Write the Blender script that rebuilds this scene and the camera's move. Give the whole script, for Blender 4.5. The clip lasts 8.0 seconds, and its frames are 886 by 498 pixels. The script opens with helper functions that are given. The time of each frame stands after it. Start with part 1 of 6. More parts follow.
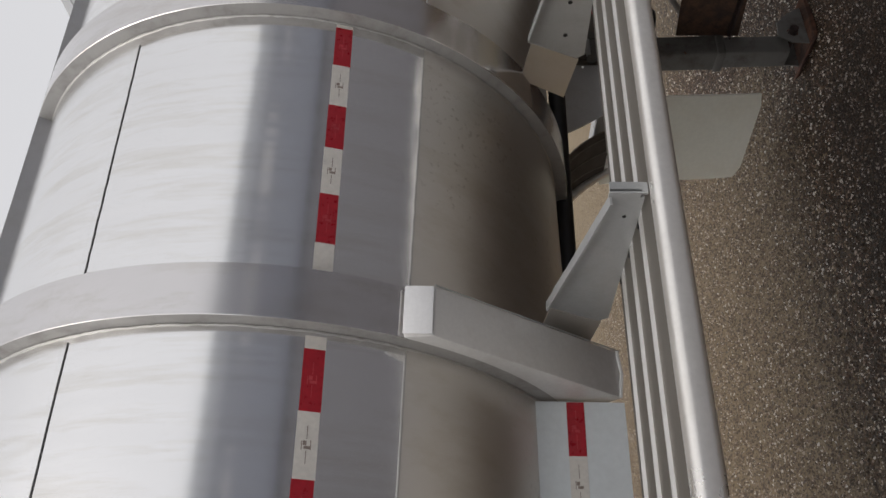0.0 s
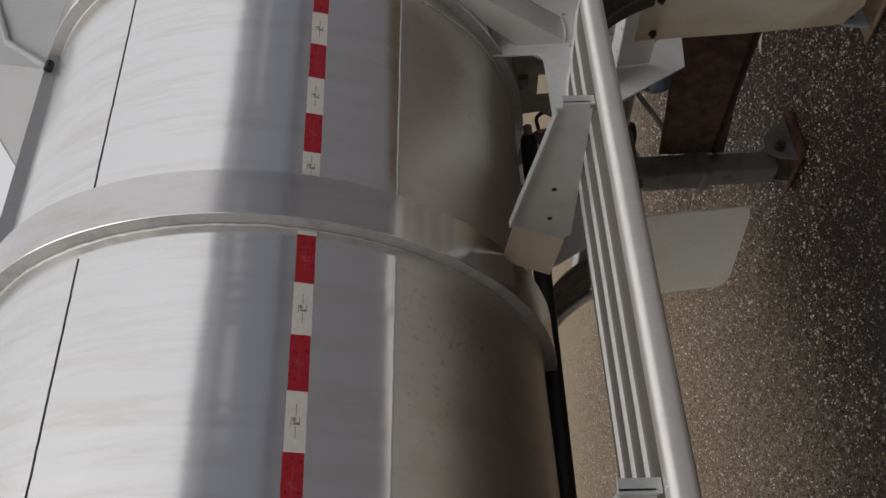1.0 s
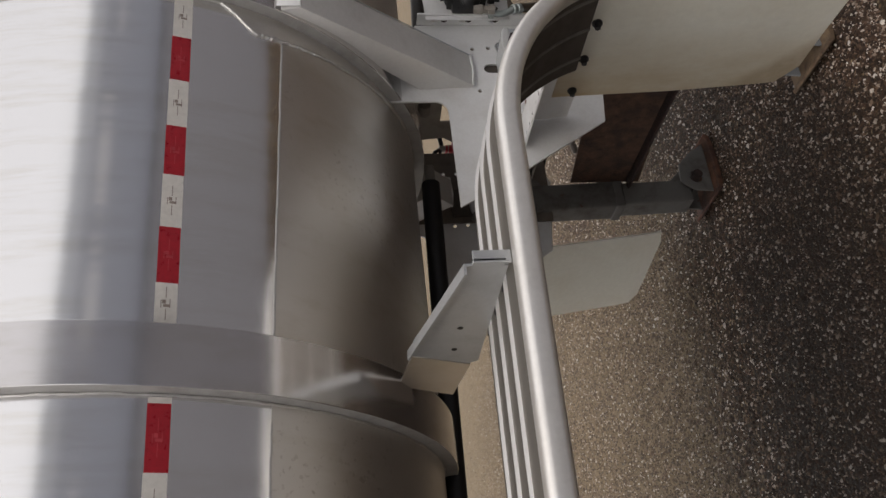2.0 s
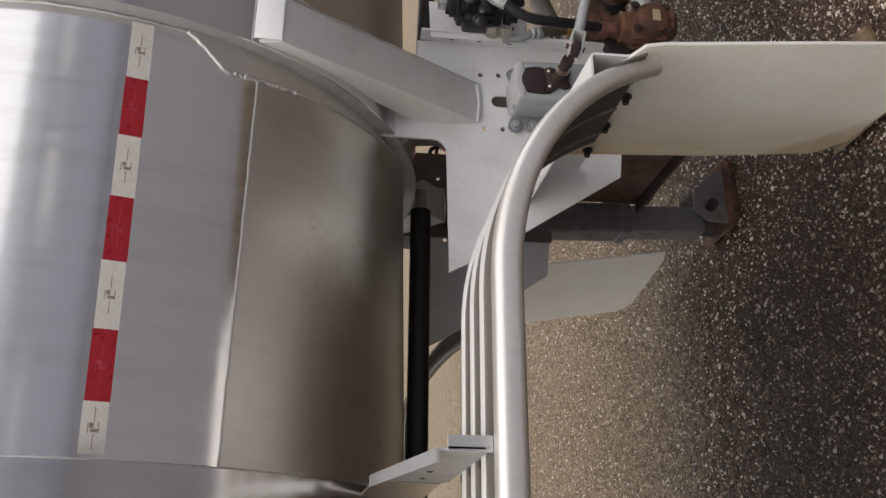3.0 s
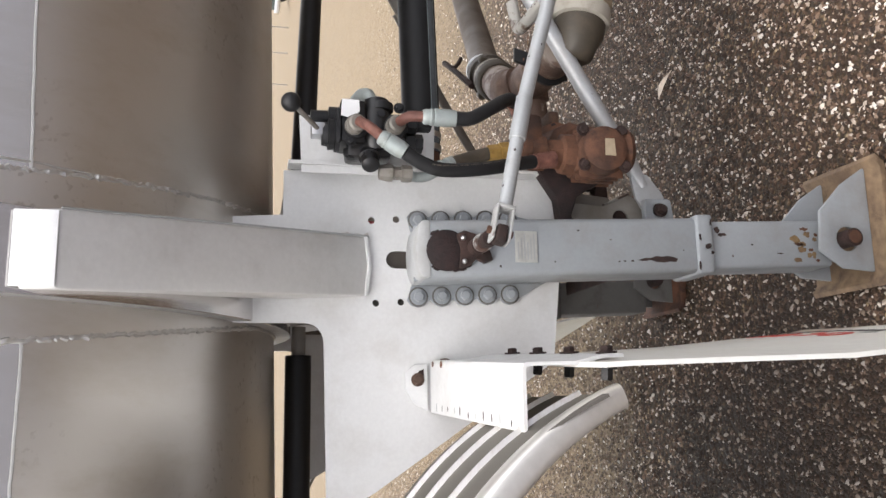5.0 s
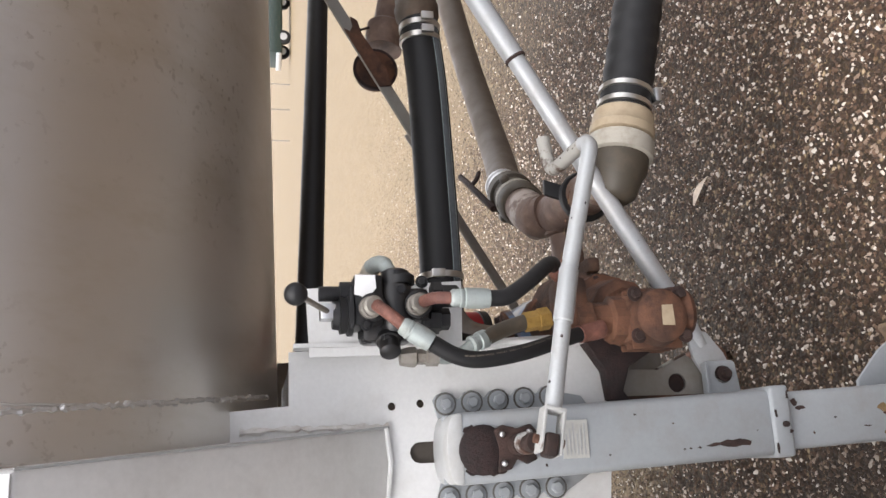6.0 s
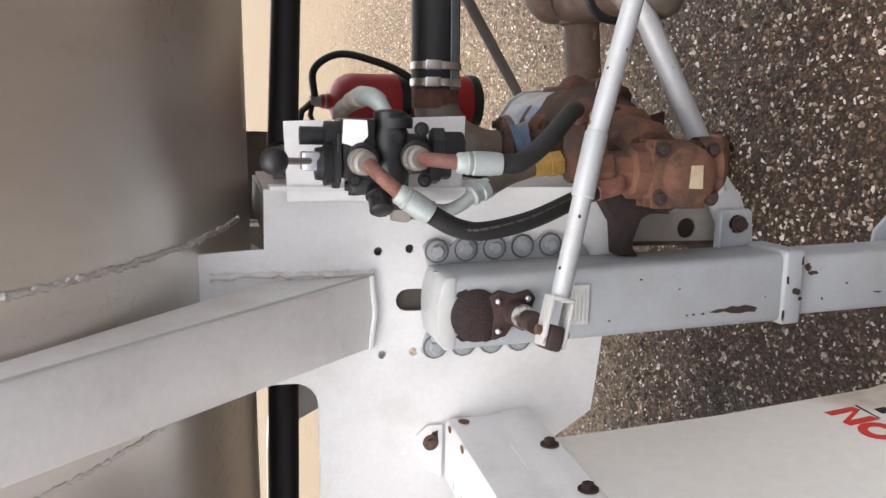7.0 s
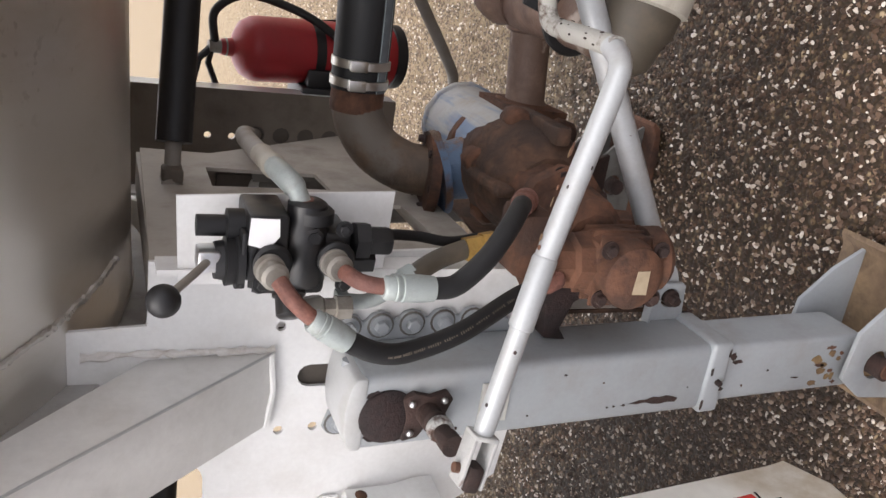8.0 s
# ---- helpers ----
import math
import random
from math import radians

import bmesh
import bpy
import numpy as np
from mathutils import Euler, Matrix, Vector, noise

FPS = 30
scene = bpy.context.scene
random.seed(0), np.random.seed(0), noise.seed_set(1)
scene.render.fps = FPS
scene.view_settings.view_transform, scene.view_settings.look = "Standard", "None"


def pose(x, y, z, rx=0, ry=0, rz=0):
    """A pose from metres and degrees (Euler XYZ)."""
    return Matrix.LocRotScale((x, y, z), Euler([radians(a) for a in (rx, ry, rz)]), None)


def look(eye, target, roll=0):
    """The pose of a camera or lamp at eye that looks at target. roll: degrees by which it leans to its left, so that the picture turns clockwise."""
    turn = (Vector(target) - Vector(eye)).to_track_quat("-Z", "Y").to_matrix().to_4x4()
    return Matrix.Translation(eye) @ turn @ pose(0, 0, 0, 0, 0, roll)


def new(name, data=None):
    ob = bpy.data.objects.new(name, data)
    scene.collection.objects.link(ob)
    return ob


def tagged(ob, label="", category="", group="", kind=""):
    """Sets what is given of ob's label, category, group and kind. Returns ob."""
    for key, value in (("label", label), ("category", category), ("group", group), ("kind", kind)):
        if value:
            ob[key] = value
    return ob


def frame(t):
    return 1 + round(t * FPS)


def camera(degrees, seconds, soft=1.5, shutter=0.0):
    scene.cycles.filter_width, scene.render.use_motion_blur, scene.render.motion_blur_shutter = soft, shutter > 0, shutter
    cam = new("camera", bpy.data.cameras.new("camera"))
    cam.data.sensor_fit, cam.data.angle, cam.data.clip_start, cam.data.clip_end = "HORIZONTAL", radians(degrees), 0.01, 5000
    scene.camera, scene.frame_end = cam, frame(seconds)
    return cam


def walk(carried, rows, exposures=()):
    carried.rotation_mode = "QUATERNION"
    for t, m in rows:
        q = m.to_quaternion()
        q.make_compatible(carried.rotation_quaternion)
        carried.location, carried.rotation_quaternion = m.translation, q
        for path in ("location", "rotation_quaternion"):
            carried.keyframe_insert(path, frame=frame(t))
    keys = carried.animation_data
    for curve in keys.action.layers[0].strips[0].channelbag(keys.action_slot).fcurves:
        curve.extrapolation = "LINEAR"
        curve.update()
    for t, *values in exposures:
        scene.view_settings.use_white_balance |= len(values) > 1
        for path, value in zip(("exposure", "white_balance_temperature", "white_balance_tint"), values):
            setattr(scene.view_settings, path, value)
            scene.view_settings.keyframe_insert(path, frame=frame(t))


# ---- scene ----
cam = camera(55.9, 8.0)
PATH = [
    (0, (0.112, 0.08, 1.766), (1.207, 1.752, 1.831), -89.3),
    (0.3, (0.312, 0.024, 1.799), (1.431, 1.681, 1.823), -89.4),
    (0.5, (0.404, -0.024, 1.78), (1.601, 1.579, 1.813), -90.4),
    (0.7, (0.526, -0.019, 1.804), (1.729, 1.579, 1.811), -90.0),
    (1, (0.678, 0.002, 1.769), (1.842, 1.628, 1.782), -91.5),
    (1.2, (0.834, 0.025, 1.767), (2.009, 1.639, 1.724), -92.2),
    (1.3, (0.912, 0.037, 1.766), (2.097, 1.645, 1.651), -92.7),
    (1.5, (1.012, 0.034, 1.736), (2.166, 1.664, 1.646), -92.9),
    (1.8, (1.252, 0.027, 1.742), (2.283, 1.732, 1.575), -90.4),
    (2, (1.384, -0.009, 1.723), (2.353, 1.727, 1.503), -91.5),
    (2.2, (1.514, -0.007, 1.712), (2.43, 1.759, 1.504), -91.2),
    (3.3, (2.149, 0.046, 1.645), (2.815, 1.91, 1.361), -87.1),
    (3.5, (2.257, 0.088, 1.623), (2.873, 1.957, 1.27), -88.8),
    (3.8, (2.434, 0.184, 1.613), (3.020, 2.062, 1.253), -87.8),
    (4, (2.527, 0.249, 1.606), (3.118, 2.122, 1.226), -89.1),
    (4.2, (2.635, 0.295, 1.591), (3.191, 2.167, 1.158), -88.3),
    (5.3, (3.156, 0.418, 1.529), (3.505, 2.339, 1.097), -88.8),
    (5.5, (3.205, 0.483, 1.532), (3.637, 2.392, 1.124), -89.1),
    (5.8, (3.309, 0.557, 1.537), (3.820, 2.441, 1.105), -89.6),
    (6, (3.389, 0.574, 1.529), (3.868, 2.467, 1.097), -89.5),
    (6.3, (3.521, 0.614, 1.543), (3.752, 2.534, 1.034), -89.1),
    (6.5, (3.584, 0.632, 1.548), (3.661, 2.573, 1.071), -89.7),
    (6.8, (3.672, 0.704, 1.563), (3.525, 2.633, 1.054), -90.0),
    (7, (3.732, 0.779, 1.54), (3.424, 2.688, 1.028), -91.0),
    (7.2, (3.796, 0.865, 1.539), (3.437, 2.746, 0.961), -89.8),
    (7.5, (3.888, 0.963, 1.534), (3.459, 2.818, 0.921), -89.8),
    (7.7, (3.959, 1.022, 1.546), (3.429, 2.819, 0.847), -89.6),
    (8, (4.102, 1.067, 1.535), (3.421, 2.787, 0.774), -89.6),
]
walk(cam, [(t, look(eye, target, roll)) for t, eye, target, roll in PATH],
     exposures=[(0.0, -0.25, 6660, 11), (1.0, -0.42, 6700, 11), (1.5, -0.34, 6740, 12), (2.2, 0.0, 6820, 13), (3.5, 0.65, 6680, 13), (4.0, 1.14, 6600, 12), (5.5, 1.21, 6580, 12), (6.5, 1.44, 6580, 13), (8.0, 1.36, 6680, 14)])

# ---- light ----
world = bpy.data.worlds.new("sky")
scene.world = world
world.use_nodes = True
wn, wl = world.node_tree.nodes, world.node_tree.links
sky = wn.new("ShaderNodeTexSky")
sky.sky_type, sky.sun_disc = "NISHITA", False
sky.sun_elevation, sky.sun_rotation = radians(58.6), radians(222)
sky.air_density, sky.dust_density, sky.ozone_density = 1.0, 6.0, 1.0
tone = wn.new("ShaderNodeHueSaturation")
tone.inputs["Saturation"].default_value = 0.18
wl.new(sky.outputs[0], tone.inputs["Color"])
cloud = wn.new("ShaderNodeMix")
cloud.data_type = "RGBA"
cloud.inputs["Factor"].default_value = 0.6
cloud.inputs["B"].default_value = (7.45, 7.6, 7.95, 1)
wl.new(tone.outputs[0], cloud.inputs["A"])
wl.new(cloud.outputs["Result"], wn["Background"].inputs["Color"])
wn["Background"].inputs["Strength"].default_value = 0.15
sun = new("sun", bpy.data.lights.new("sun", "SUN"))
sun.data.energy, sun.data.angle, sun.data.color = 0.75, radians(45), (1.0, 0.96, 0.90)
sun.matrix_world = look((-9.0, -10.0, 22.0), (0, 0, 0))


# ---- materials ----
def nodes_of(name):
    m = bpy.data.materials.new(name)
    m.use_nodes = True
    nt = m.node_tree
    return m, nt.nodes, nt.links, nt.nodes["Principled BSDF"]


def noise_tex(n, l, scale, detail=4.0, rough=0.6, stretch=None, distort=0.0):
    co = n.new("ShaderNodeTexCoord")
    mp = n.new("ShaderNodeMapping")
    mp.inputs["Scale"].default_value = stretch or (1, 1, 1)
    l.new(co.outputs["Object"], mp.inputs["Vector"])
    t = n.new("ShaderNodeTexNoise")
    t.inputs["Scale"].default_value, t.inputs["Detail"].default_value = scale, detail
    t.inputs["Roughness"].default_value, t.inputs["Distortion"].default_value = rough, distort
    l.new(mp.outputs[0], t.inputs["Vector"])
    return t.outputs["Fac"]


def ramp(n, l, fac, stops):
    r = n.new("ShaderNodeValToRGB")
    r.color_ramp.elements[0].position, r.color_ramp.elements[0].color = stops[0][0], (*stops[0][1], 1)
    r.color_ramp.elements[1].position, r.color_ramp.elements[1].color = stops[-1][0], (*stops[-1][1], 1)
    for p, c in stops[1:-1]:
        e = r.color_ramp.elements.new(p)
        e.color = (*c, 1)
    l.new(fac, r.inputs["Fac"])
    return r.outputs["Color"]


def mix(n, l, fac, a, b):
    m = n.new("ShaderNodeMix")
    m.data_type = "RGBA"
    for sock, v in ((m.inputs["Factor"], fac), (m.inputs["A"], a), (m.inputs["B"], b)):
        if isinstance(v, (int, float)):
            sock.default_value = v
        elif isinstance(v, tuple):
            sock.default_value = (*v, 1)
        else:
            l.new(v, sock)
    return m.outputs["Result"]


def bump(n, l, bsdf, height, strength=0.2, distance=0.002):
    b = n.new("ShaderNodeBump")
    b.inputs["Strength"].default_value, b.inputs["Distance"].default_value = strength, distance
    l.new(height, b.inputs["Height"])
    l.new(b.outputs[0], bsdf.inputs["Normal"])


def stain_and_shade(n, l, c, k=1.0):
    """A dark stain with the trailer's shade painted in, ragged at its rim; k: how much clings."""
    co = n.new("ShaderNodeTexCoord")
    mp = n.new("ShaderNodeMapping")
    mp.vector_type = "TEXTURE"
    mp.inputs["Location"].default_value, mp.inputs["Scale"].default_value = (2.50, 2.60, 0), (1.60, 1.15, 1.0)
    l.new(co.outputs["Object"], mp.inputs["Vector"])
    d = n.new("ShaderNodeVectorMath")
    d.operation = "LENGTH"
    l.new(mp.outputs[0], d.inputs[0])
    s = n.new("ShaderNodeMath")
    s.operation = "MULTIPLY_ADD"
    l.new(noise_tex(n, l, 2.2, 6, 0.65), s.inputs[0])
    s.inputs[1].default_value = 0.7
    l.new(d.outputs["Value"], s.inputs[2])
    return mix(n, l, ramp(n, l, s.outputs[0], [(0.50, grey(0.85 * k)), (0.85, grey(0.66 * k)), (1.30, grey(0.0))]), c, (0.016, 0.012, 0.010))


def dust_and_daylight(n, l, c, most=0.96):
    """Sandy dust, with the open yard's brighter daylight painted in; thin and patchy at first."""
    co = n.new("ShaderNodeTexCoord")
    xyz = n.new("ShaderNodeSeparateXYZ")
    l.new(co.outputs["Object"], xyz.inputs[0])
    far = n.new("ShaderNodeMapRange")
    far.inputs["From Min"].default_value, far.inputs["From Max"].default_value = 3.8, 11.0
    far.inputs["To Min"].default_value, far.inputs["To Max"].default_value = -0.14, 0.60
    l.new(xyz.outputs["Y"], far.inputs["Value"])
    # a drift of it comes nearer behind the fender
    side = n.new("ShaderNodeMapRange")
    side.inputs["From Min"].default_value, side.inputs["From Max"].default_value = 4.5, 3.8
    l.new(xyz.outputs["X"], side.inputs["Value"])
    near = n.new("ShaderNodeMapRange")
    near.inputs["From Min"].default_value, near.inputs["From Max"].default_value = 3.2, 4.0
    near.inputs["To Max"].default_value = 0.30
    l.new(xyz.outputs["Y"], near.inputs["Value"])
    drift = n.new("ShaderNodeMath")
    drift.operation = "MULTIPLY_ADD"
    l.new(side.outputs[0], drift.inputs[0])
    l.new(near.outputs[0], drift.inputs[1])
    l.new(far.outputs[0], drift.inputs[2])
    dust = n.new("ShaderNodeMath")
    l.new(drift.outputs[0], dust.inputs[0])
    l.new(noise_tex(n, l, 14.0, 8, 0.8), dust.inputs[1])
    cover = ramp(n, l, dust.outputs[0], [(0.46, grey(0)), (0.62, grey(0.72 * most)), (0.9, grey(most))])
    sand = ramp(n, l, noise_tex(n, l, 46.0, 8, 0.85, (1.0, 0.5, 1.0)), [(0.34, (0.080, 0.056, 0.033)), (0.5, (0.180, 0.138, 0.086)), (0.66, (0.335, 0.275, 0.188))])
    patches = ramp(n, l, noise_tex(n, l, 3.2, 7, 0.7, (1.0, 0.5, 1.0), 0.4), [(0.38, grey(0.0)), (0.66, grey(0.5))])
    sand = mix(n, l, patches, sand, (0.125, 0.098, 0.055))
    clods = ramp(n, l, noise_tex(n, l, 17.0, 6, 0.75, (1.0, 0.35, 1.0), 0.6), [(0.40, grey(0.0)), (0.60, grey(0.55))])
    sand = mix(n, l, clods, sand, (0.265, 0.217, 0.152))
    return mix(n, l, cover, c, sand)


def warmed(n, l, c):
    """The iron-brown cast of the yard's stone and dust."""
    m = n.new("ShaderNodeMix")
    m.data_type, m.blend_type = "RGBA", "MULTIPLY"
    m.inputs["Factor"].default_value = 1.0
    l.new(c, m.inputs["A"])
    m.inputs["B"].default_value = (1.05, 0.985, 0.88, 1)
    return m.outputs["Result"]


def grey(v):
    return (v, v, v)


def painted(name, col, rough=0.4, dirt=(0.16, 0.12, 0.08), amount=0.35, chips=None, chip_at=0.72, metal=0.0, scale=9.0):
    """Paint with broad grime, fine speckle and, where wanted, chips through to another colour."""
    m, n, l, b = nodes_of(name)
    big = noise_tex(n, l, scale, 6, 0.65)
    fine = noise_tex(n, l, scale * 14, 3, 0.6)
    lo = tuple(c * 0.94 for c in col)
    c = ramp(n, l, fine, [(0.3, lo), (0.7, col)])
    g = ramp(n, l, big, [(0.48, grey(0)), (0.78, grey(amount))])
    c = mix(n, l, g, c, dirt)
    if chips:
        k = ramp(n, l, noise_tex(n, l, scale * 2.3, 8, 0.7, distort=0.4), [(chip_at, grey(0)), (chip_at + 0.03, grey(1))])
        c = mix(n, l, k, c, chips)
    l.new(c, b.inputs["Base Color"])
    r = ramp(n, l, big, [(0.3, grey(rough * 0.8)), (0.75, grey(min(1, rough * 1.5)))])
    l.new(r, b.inputs["Roughness"])
    b.inputs["Metallic"].default_value = metal
    bump(n, l, b, fine, 0.12, 0.001)
    return m


def brushed(name, col, rough, stretch, streak=0.06, scale=30.0, wave=0.0, film=0.0, specks=0.0):
    """Bare rolled aluminium: fine streaks along one way, a dull film in patches and slight waviness."""
    m, n, l, b = nodes_of(name)
    s = noise_tex(n, l, scale, 5, 0.7, stretch)
    big = noise_tex(n, l, 1.7, 5, 0.6, (1.0, 0.5, 0.5))
    c = ramp(n, l, s, [(0.30, tuple(x * k for x, k in zip(col, (0.90, 0.885, 0.85)))), (0.52, col)])
    c = mix(n, l, ramp(n, l, big, [(0.4, grey(0)), (0.8, grey(film))]), c, tuple(x * 0.72 for x in col))
    if specks:
        # splashes of dried road dirt, in drifts
        drift = ramp(n, l, noise_tex(n, l, 2.3, 4, 0.6), [(0.48, grey(0)), (0.70, grey(specks))])
        spots = ramp(n, l, noise_tex(n, l, 55.0, 3, 0.55), [(0.60, grey(0)), (0.66, grey(1))])
        c = mix(n, l, mix(n, l, drift, (0.0, 0.0, 0.0), spots), c, (0.22, 0.17, 0.12))
    l.new(c, b.inputs["Base Color"])
    b.inputs["Metallic"].default_value = 1.0
    rr = n.new("ShaderNodeMath")
    rr.operation = "MULTIPLY_ADD"
    l.new(s, rr.inputs[0])
    rr.inputs[1].default_value, rr.inputs[2].default_value = streak, rough
    l.new(rr.outputs[0], b.inputs["Roughness"])
    if wave:
        w = noise_tex(n, l, 5.0, 2, 0.45, (2.0, 0.2, 0.2))
        bump(n, l, b, w, wave, 0.01)
    return m


def rusty(name, light=(0.24, 0.095, 0.04), dark=(0.055, 0.028, 0.018), rough=0.85, scale=22.0, keep=None, keep_at=0.5):
    m, n, l, b = nodes_of(name)
    t = noise_tex(n, l, scale, 8, 0.7, distort=0.3)
    c = ramp(n, l, t, [(0.3, dark), (0.5, light), (0.72, tuple(min(1, x * 1.5) for x in light))])
    c = mix(n, l, ramp(n, l, noise_tex(n, l, scale * 0.45, 5, 0.6), [(0.45, grey(0)), (0.62, grey(0.75))]), c, tuple(x * 1.3 for x in dark))
    if keep:
        k = ramp(n, l, noise_tex(n, l, scale * 0.35, 6, 0.65), [(keep_at, grey(0)), (keep_at + 0.06, grey(1))])
        c = mix(n, l, k, c, keep)
    l.new(c, b.inputs["Base Color"])
    b.inputs["Roughness"].default_value = rough
    bump(n, l, b, noise_tex(n, l, scale * 4, 5, 0.7), 0.7, 0.004)
    return m


def plain(name, col, rough=0.5, metal=0.0, vary=0.25, scale=30.0):
    m, n, l, b = nodes_of(name)
    t = noise_tex(n, l, scale, 5, 0.65)
    l.new(ramp(n, l, t, [(0.3, tuple(x * (1 - vary) for x in col)), (0.7, tuple(min(1, x * (1 + vary)) for x in col))]), b.inputs["Base Color"])
    l.new(ramp(n, l, t, [(0.3, grey(rough * 0.85)), (0.7, grey(min(1, rough * 1.15)))]), b.inputs["Roughness"])
    b.inputs["Metallic"].default_value = metal
    bump(n, l, b, noise_tex(n, l, scale * 5, 3, 0.6), 0.15, 0.001)
    return m


ALU_TANK = brushed("rolled_aluminium", (0.88, 0.875, 0.87), 0.085, (2.2, 0.22, 0.22), 0.11, 8.0, 0.2, 0.2)
ALU_TOP = brushed("upper_aluminium", (0.88, 0.875, 0.87), 0.20, (2.2, 0.25, 0.25), 0.08, 9.0, 0.14, 0.2)
ALU_LOW = brushed("lower_aluminium", (0.80, 0.775, 0.74), 0.34, (1.2, 0.5, 0.5), 0.12, 6.0, 0.10, 0.4, 0.4)
ALU_BAND = brushed("band_aluminium", (0.715, 0.695, 0.69), 0.14, (1.5, 0.4, 0.4), 0.08, 10.0, 0.0, 0.25)
BAND_EDGE = painted("band_edge", (0.40, 0.39, 0.375), 0.55, (0.16, 0.14, 0.12), 0.5, None, 0.7, 0.4, 12.0)
ALU_RAIL = brushed("rail_aluminium", (0.88, 0.86, 0.83), 0.42, (0.1, 6, 6), 0.12, 40.0, 0.0, 0.3)
FERRULE = painted("dull_zinc", (0.36, 0.40, 0.39), 0.5, (0.2, 0.17, 0.12), 0.4, None, 0.7, 0.4, 30.0)
# darker than ribs and lip: the belly's dark reflection is put into this colour
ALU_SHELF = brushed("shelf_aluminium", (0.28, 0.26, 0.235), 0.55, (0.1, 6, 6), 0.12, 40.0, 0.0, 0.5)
SADDLE = painted("saddle_aluminium", (0.70, 0.69, 0.67), 0.46, (0.32, 0.28, 0.23), 0.3, None, 0.7, 0.3, 6.0)
BRIGHT_END = painted("bright_white", (0.90, 0.90, 0.90), 0.35, (0.6, 0.58, 0.55), 0.1)
# serves the fender's road grime and the shade put behind holes
GRIME_AND_SHADE = painted("grime_and_shade", (0.075, 0.063, 0.052), 0.8, (0.03, 0.025, 0.02), 0.6)
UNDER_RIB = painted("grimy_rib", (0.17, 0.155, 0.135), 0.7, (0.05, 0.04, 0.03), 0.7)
LEG_SHADED_DIRTY = painted("shaded_dirty_grey", (0.13, 0.125, 0.115), 0.65, (0.05, 0.034, 0.023), 0.8, (0.10, 0.04, 0.02), 0.66, 0.0, 9.0)
ALU_LIP = painted("lip_aluminium", (0.88, 0.855, 0.81), 0.31, (0.42, 0.39, 0.34), 0.30, None, 0.7, 0.72, 5.0)
ALU_DULL = brushed("dull_aluminium", (0.62, 0.61, 0.60), 0.45, (1, 1, 1), 0.1, 30.0, 0.0, 0.4)
SPILL_RAIL = painted("rail_grey", (0.42, 0.42, 0.43), 0.45, (0.3, 0.28, 0.25), 0.3, None, 0.7, 0.3)
WELD = brushed("weld_bead", (0.66, 0.65, 0.63), 0.45, (1, 1, 1), 0.15, 120.0)
SEAM = plain("seam_sealant", (0.09, 0.09, 0.09), 0.8)
WHITE_PLATE = painted("white_paint", (0.71, 0.71, 0.70), 0.38, (0.30, 0.25, 0.19), 0.26, (0.24, 0.19, 0.14), 0.70, 0.0, 8.0)
LEG_PAINT = painted("grey_paint", (0.30, 0.32, 0.335), 0.42, (0.20, 0.16, 0.12), 0.42, (0.14, 0.05, 0.035), 0.73, 0.0, 7.0)
GRIP_SILVER = rusty("worn_silver", (0.10, 0.055, 0.04), (0.04, 0.024, 0.018), 0.5, 40.0, (0.40, 0.40, 0.39), 0.40)
GRIP = rusty("peeling_paint", (0.10, 0.06, 0.04), (0.035, 0.022, 0.016), 0.6, 30.0, (0.36, 0.35, 0.32), 0.44)
LEG_CAP = painted("cap_paint", (0.46, 0.47, 0.47), 0.42, (0.24, 0.2, 0.15), 0.4, (0.12, 0.06, 0.04), 0.72, 0.0, 9.0)
SILVER_PAINT = painted("silver_paint", (0.42, 0.435, 0.445), 0.36, (0.25, 0.20, 0.15), 0.40, (0.10, 0.05, 0.03), 0.69, 0.25, 14.0)
SKIRT = painted("pale_skirt", (0.70, 0.74, 0.75), 0.4, (0.45, 0.44, 0.42), 0.25, None, 0.7, 0.2, 4.0)
WELD_PAINT = painted("stained_weld", (0.62, 0.60, 0.57), 0.4, (0.22, 0.15, 0.10), 0.75, (0.12, 0.07, 0.05), 0.70, 0.1, 40.0)
BRACKET = painted("bracket_aluminium", (0.46, 0.47, 0.47), 0.42, (0.3, 0.27, 0.22), 0.25, None, 0.7, 0.55)
